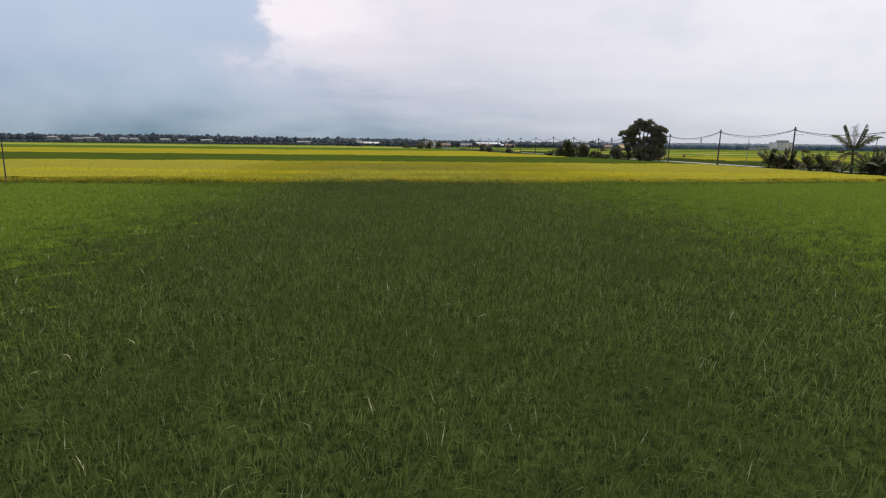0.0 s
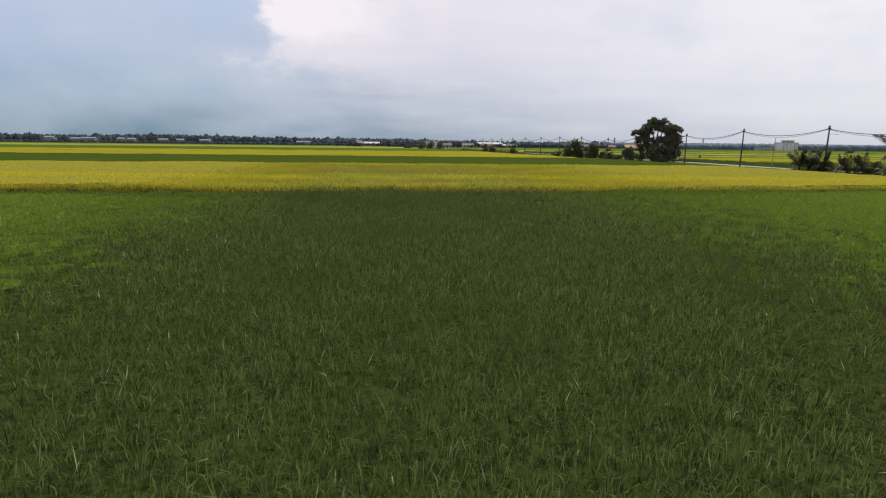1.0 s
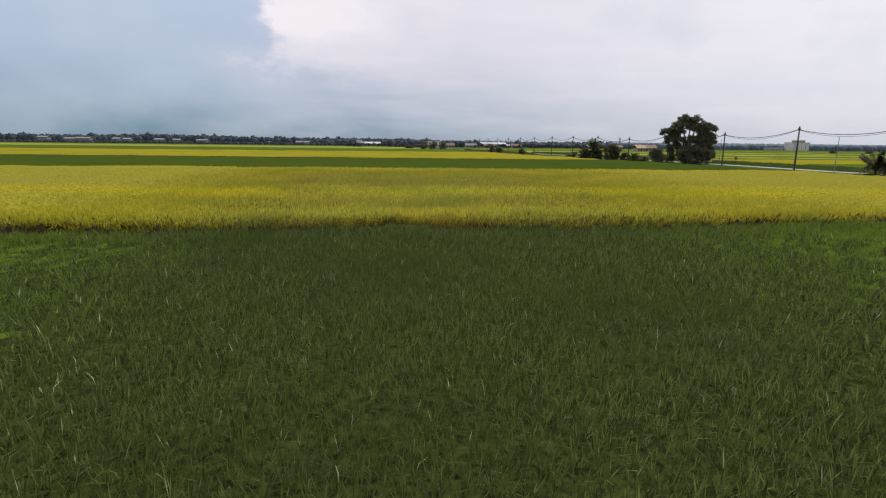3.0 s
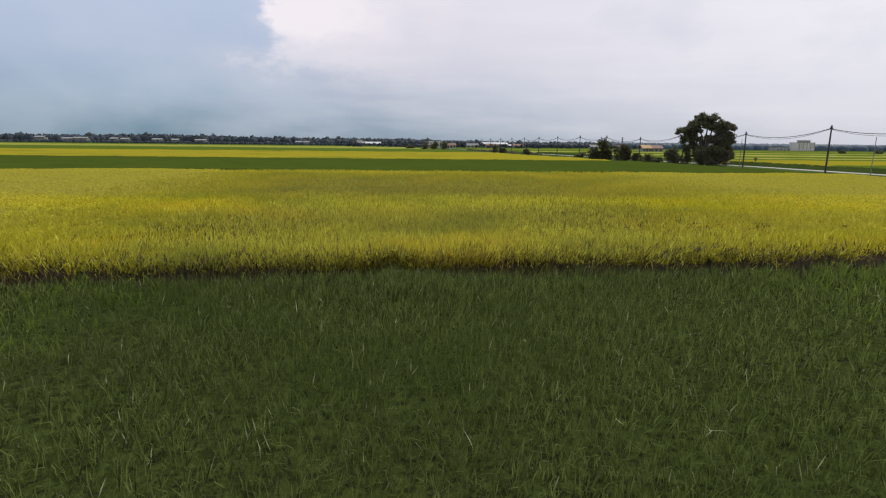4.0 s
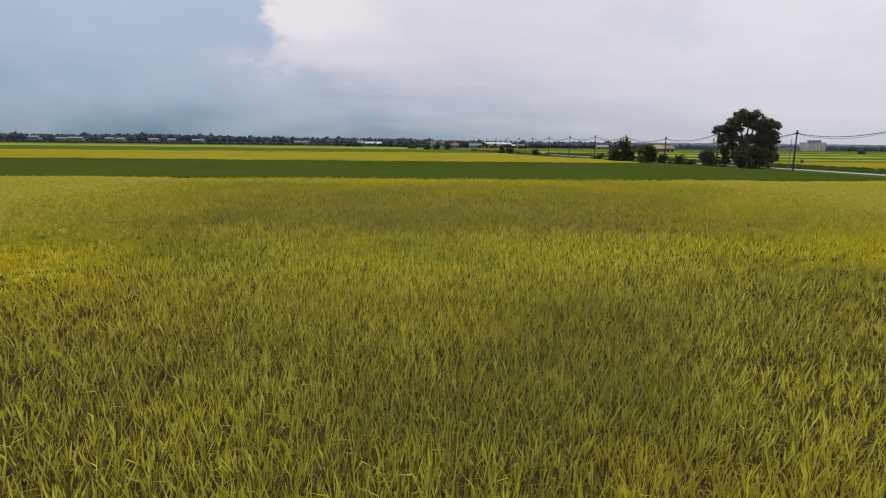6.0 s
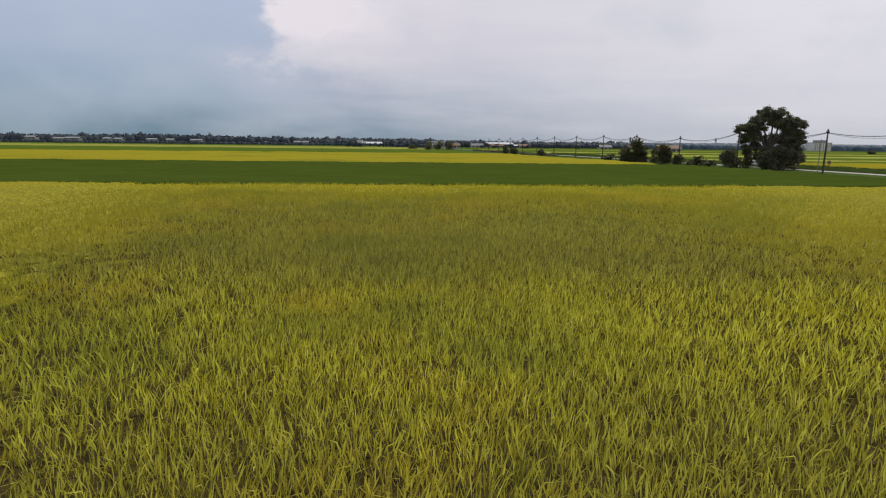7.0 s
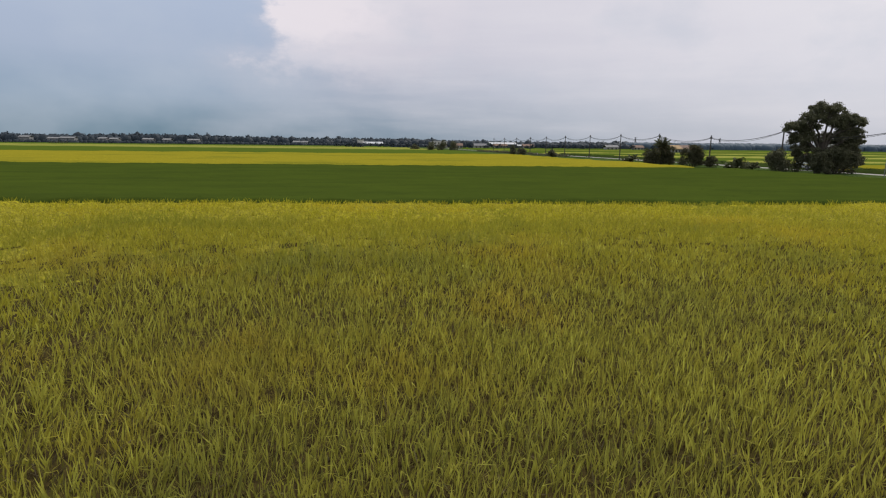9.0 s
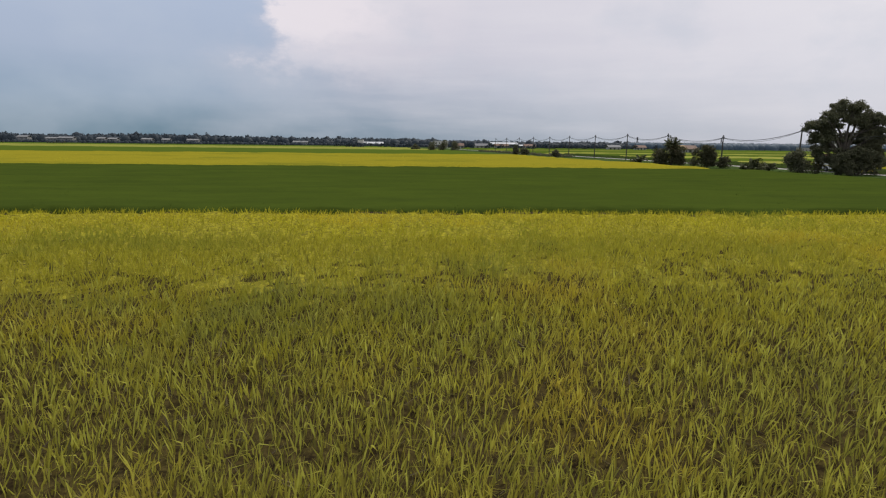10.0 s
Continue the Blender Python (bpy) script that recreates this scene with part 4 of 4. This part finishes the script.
def house(x, y, w, dpt, eave, ridge, wall, roof, label, turn=0.0, n=3):
    t = thing("house", label, "house", (x, y, 0), turn)
    part("wall", box(bmesh.new(), (-w / 2, 0, -0.1), (w / 2, dpt, eave)), wall, t)
    part("roof", prism(bmesh.new(), [(-0.7, eave - 0.15), (dpt / 2, ridge), (dpt + 0.7, eave - 0.15), (dpt + 0.7, eave + 0.05), (dpt / 2, ridge + 0.25), (-0.7, eave + 0.05)], 0, -w / 2 - 0.6, w / 2 + 0.6), roof, t)
    windows_on(t, 0, -w / 2, w / 2, (1.0,), n, min(1.5, w / n * 0.5), 1.3)
    part("door", box(bmesh.new(), (-0.5, -0.05, 0), (0.5, 0.05, 2.1)), M_DARK, t)
    return t


# tall grey blocks beyond the fields
b = thing("concrete_building", "tall weathered grey concrete building with few openings", "building", (478.5, 700, 0))
part("wall", box(bmesh.new(), (0, 0, -0.1), (19.6, 18, 10.2)), M_PLASTER, b)
part("parapet", box(bmesh.new(), (-0.3, -0.3, 10.2), (19.9, 18.3, 10.7)), M_CONC, b)
part("roof_room", box(bmesh.new(), (6.6, 3, 10.7), (15.6, 14, 12.9)), M_CONC, b, "dark roof storey")
part("roof_slab", box(bmesh.new(), (6.1, 2.4, 12.9), (16.1, 14.6, 13.3)), M_CONC, b)
for k in range(5):
    part("pilaster", box(bmesh.new(), (k * 4.65 + 0.1, -0.4, 0), (k * 4.65 + 0.8, 0.001, 10.2)), M_CONC, b)
for k in range(4):
    for z in (1.5, 4.6, 7.4):
        part("vent", box(bmesh.new(), (k * 4.65 + 2.4, -0.08, z), (k * 4.65 + 3.2, 0.05, z + 0.7)), M_DARK, b)
b = thing("concrete_building", "lower grey concrete building beside a taller one", "building", (454, 706, 0))
part("wall", box(bmesh.new(), (0, 0, -0.1), (18, 14, 4.4)), M_CONC, b)
part("parapet", box(bmesh.new(), (-0.2, -0.2, 4.4), (18.2, 14.2, 4.7)), M_CONC, b)
windows_on(b, 0, 0, 18, (1.4,), 4, 1.4, 1.2)


def barn(x, y, w, dpt, eave, ridge, wall, roof, label):
    t = thing("shed", label, "shed", (x, y, 0))
    part("wall", box(bmesh.new(), (-w / 2, 0, -0.1), (w / 2, dpt, eave)), wall, t)
    part("roof", prism(bmesh.new(), [(-0.8, eave), (dpt / 2, ridge), (dpt + 0.8, eave), (dpt + 0.8, eave + 0.2), (dpt / 2, ridge + 0.25), (-0.8, eave + 0.2)], 0, -w / 2 - 0.6, w / 2 + 0.6), roof, t)
    for k in range(3):
        c = -w / 2 + w * (k + 0.5) / 3
        part("bay_opening", box(bmesh.new(), (c - w * 0.13, -0.06, 0), (c + w * 0.13, 0.05, eave * 0.8)), M_DARK, t)
    return t


barn(-27, 788, 24, 14, 3.6, 5.6, M_DARK, M_TIN, "long dark shed with a pale tin roof")
b = thing("concrete_building", "plain grey block beside a long shed", "building", (-44.5, 786, 0))
part("wall", box(bmesh.new(), (0, 0, -0.1), (6.4, 9, 8.0)), M_PLASTER, b)
part("parapet", box(bmesh.new(), (-0.2, -0.2, 8.0), (6.6, 9.2, 8.3)), M_CONC, b)
barn(128, 770, 31, 20, 4.6, 6.6, M_SLATE, M_TIN, "large shed with a bright white metal roof")
barn(152, 775, 12, 12, 3.0, 4.2, M_SLATE, M_TIN, "small shed with a pale roof beside a larger one")
b = thing("concrete_building", "pale grey three-bay building before the woods", "building", (46, 782, 0))
part("wall", box(bmesh.new(), (0, 0, -0.1), (16, 10, 7.6)), M_PLASTER, b)
part("parapet", box(bmesh.new(), (-0.2, -0.2, 7.6), (16.2, 10.2, 7.9)), M_CONC, b)
windows_on(b, 0, 0, 16, (1.4, 4.6), 4, 1.6, 1.4)
WHITES = [(-426, 13, 6.0, 1), (-396, 16, 4.6, 0), (-379, 19, 5.2, 1), (-340, 10, 5.0, 1), (-329, 11, 4.6, 0), (-289, 13, 4.6, 1), (-269, 10, 4.4, 0), (-237, 15, 4.2, 1), (-152, 10, 3.2, 0), (-113, 20, 3.4, 1)]
for x, w, e, k in WHITES:
    house(x, 800 - 4 * k, w * 0.85, 9, e + 1.0, e + 2.3, M_RENDER, M_RENDER, "small pale rendered house before the far woods", 0, 3 + k)
for x, y, w, r, lab in ((60, 640, 9, M_RUST, "low village house with a rusty roof"), (84, 655, 12, M_SLATE, "low village house with a grey roof"), (112, 700, 14, M_RUST, "village house with a reddish roof"),
                        (140, 690, 11, M_RUST, "village house with a dull red roof"), (212, 640, 12, M_SLATE, "village house with a dull grey roof"), (243, 650, 10, M_RUST, "village house with a rusty roof among trees"),
                        (170, 420, 6, M_TILE, "house with an orange tiled roof beyond the road"), (182, 432, 9, M_RUST, "small house with a rusty roof beyond the road")):
    house(x, y, w, 8, 2.9, 4.9, M_CONC, r, lab)

# ---------------------------------------------------------------- hedges and woods


def woods(name, label, spots, leaf, mat, per=60, body=0.0):
    """Far trees joined into one: ragged crowns, over a closed mass of foliage where body gives its share of their height."""
    pts, size = [], []
    for x, y, w, h in spots:
        n = per
        p = np.concatenate([blob(n // 2, (x, y, h * 0.66), (w * 0.42, w * 0.4, h * 0.32), 0.1), blob(n // 2, (x, y, h * 0.34), (w * 0.55, w * 0.5, h * 0.34), 0.1)])
        pts.append(p[p[:, 2] > 0.1])
        size.append(np.full(len(pts[-1]), leaf * (0.5 + 0.5 * h / 9)))
    me = leaf_mesh(name, np.concatenate(pts), np.concatenate(size), mat, 0.1, 0.8)
    if body:
        V, T = [], []
        for x, y, w, h in spots:
            k, m = len(V), 7
            for z, q in ((0.0, 0.62), (0.45, 0.6), (0.8, 0.42)):
                for j in range(m):
                    a = j * math.tau / m + random.uniform(-0.3, 0.3)
                    V.append((x + q * w * math.cos(a), y + q * w * math.sin(a), z * h * body + random.uniform(-0.05, 0.05) * h * (z > 0)))
            V.append((x, y, h * body))
            for r in range(2):
                for j in range(m):
                    a, c = k + r * m + j, k + r * m + (j + 1) % m
                    T += [(a, c, c + m), (a, c + m, a + m)]
            T += [(k + 2 * m + j, k + 2 * m + (j + 1) % m, k + 3 * m) for j in range(m)]
        n0 = len(me.vertices)
        co = np.empty(n0 * 3, np.float32)
        me.vertices.foreach_get("co", co)
        lv = np.empty(len(me.loops), np.int32)
        me.loops.foreach_get("vertex_index", lv)
        bpy.data.meshes.remove(me)
        me = mesh_tris(name, np.concatenate([co.reshape(-1, 3), np.array(V)]), np.concatenate([lv.reshape(-1, 3), np.array(T) + n0]), [mat])
    return tagged(new(name, me), label, "trees", kind="stuff")


spots = []
for row in range(3):
    for x in np.arange(-1250, 420, 4.5):
        y = 818 + row * 26 + 18 * math.sin(x * 0.013 + row) + random.uniform(0, 22)
        h = 11.4 + row * 0.8 + 0.8 * math.sin(x * 0.021 + row) + random.uniform(-0.9, 0.8) + (2.6 if random.random() < 0.05 else 0) - max(0.0, x + 300) * 0.0062
        spots.append((x + random.uniform(-2, 2), y, random.uniform(7, 12), max(h, 4.5)))
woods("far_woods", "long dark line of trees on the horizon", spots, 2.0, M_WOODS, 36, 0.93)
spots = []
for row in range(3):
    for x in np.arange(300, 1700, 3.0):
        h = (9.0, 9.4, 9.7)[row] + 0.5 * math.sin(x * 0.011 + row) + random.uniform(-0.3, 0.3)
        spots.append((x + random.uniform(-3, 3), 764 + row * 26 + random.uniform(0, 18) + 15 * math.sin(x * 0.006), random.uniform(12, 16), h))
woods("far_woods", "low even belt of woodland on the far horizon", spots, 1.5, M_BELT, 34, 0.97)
spots = [(x + random.uniform(-2, 2), 783 + random.uniform(0, 6), random.uniform(4, 7), random.uniform(4.4, 6.0)) for x in np.arange(-760, 40, 3.0)]
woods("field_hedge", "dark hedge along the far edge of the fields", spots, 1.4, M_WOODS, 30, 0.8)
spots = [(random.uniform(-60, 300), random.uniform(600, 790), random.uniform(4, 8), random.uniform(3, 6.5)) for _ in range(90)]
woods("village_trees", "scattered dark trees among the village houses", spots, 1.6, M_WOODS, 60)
spots = [(float(road_x(y)) - 8 + random.uniform(-1, 1), y, random.uniform(1.6, 2.6), random.uniform(0.7, 1.4)) for y in np.arange(285, 440, 1.4)]
woods("roadside_hedge", "low dark hedge along the far road", spots, 0.7, M_TREE, 46)
for x, y, w, h in ((58.5, 288, 3.6, 3.2), (53, 318, 3.4, 4.0), (50, 322, 3.0, 4.2), (33, 405, 6.5, 6.0), (27, 420, 6.0, 7.4), (22, 430, 6.5, 6.0), (12, 450, 5.5, 4.2), (140, 380, 5.0, 3.2), (310, 420, 6, 3.6), (345, 430, 6, 3.4)):
    shrub(x, y, w, w * 0.9, h, 900, "dark lone tree standing out in the fields", 0.5, M_TREE, lumps=5)

# a row of young trees before the far houses
for k in range(7):
    shrub(-334 + 2.7 * k, 679 + 0.3 * (k % 3), 1.5, 1.4, 3.0 + 0.3 * (k % 2), 90, "small dark young tree in a row at the field edge", 0.5, M_TREE, "young_tree", 3)
shrub(-381, 690, 3.0, 2.6, 2.2, 120, "small dark bush alone in the fields", 0.5, M_TREE, lumps=3)

# grass on the verges
n = 4500
y = rng.uniform(80, 300, n)
px_all = lambda y: np.interp(y, [p[0] for p in POLE_LINE], [p[1] for p in POLE_LINE])
x = px_all(y) + rng.uniform(-13, 1.8, n)
x = np.where(rng.uniform(0, 1, n) < 0.3, px_all(y) + rng.uniform(7.4, 12.4, n), x)
ok = (x > verge_x(y) + 0.3)
x, y = x[ok], y[ok]
edge_x = np.interp(y, [p[0] for p in POLE_LINE], [p[1] for p in POLE_LINE])
P = blade_set(x, y, np.full(len(x), 70.0), np.where(x < edge_x - 6, 0.42, 0.19), 0.35, 6)
me = mesh_tris("verge_grass", P.reshape(-1, 3), blade_tris(len(P)), [M_VERGE])
tagged(new("verge_grass", me), "rough dark grass along the roadside", "grass", kind="stuff")

# rank weeds along the ditch beyond the road, and under the roadside palms


def weed_strip(label, y0, y1, offs, tops, tufts):
    """A ragged strip of weeds beside the road: offs are its cross-section's distances from the road's edge, tops its heights."""
    offs, tops, k = np.array(offs), np.array(tops), len(offs)
    ys = np.arange(y0, y1, 1.1)
    X = (px_all(ys) + 2.6)[:, None] + offs + rng.normal(size=(len(ys), k)) * 0.12
    Z = tops * rng.uniform(0.7, 1.25, (len(ys), k))
    V = np.stack([X, np.repeat(ys[:, None], k, 1), Z], 2).reshape(-1, 3)
    i = (np.arange(len(ys) - 1)[:, None] * k + np.arange(k - 1)[None, :]).ravel()[:, None]
    T = np.concatenate([i + [0, 1, k + 1], i + [0, k + 1, k]], 1).reshape(-1, 3)
    y = rng.uniform(y0, y1, tufts)
    P = blade_set(px_all(y) + 2.6 + rng.uniform(offs[0] + 0.3, offs[-1] - 0.3, tufts), y, np.full(tufts, 70.0), tops.max() * 1.2, 0.3, 5)
    me = mesh_tris("roadside_weeds", np.concatenate([V, P.reshape(-1, 3)]), np.concatenate([T, blade_tris(len(P), len(V))]), [M_RANK])
    return tagged(new("roadside_weeds", me), label, "weeds", kind="stuff")


weed_strip("rank dark green weeds along a ditch beyond the road", 70, 330, [4.6, 5.2, 6.2, 7.4, 8.6, 9.3], [0.06, 0.55, 0.80, 0.85, 0.70, 0.05], 2600)
weed_strip("rank dark weeds around the feet of roadside palms", 80, 116, [-4.6, -4.2, -3.2, -2.2, -1.3, -0.9], [0.04, 0.2, 0.3, 0.35, 0.3, 0.04], 500)
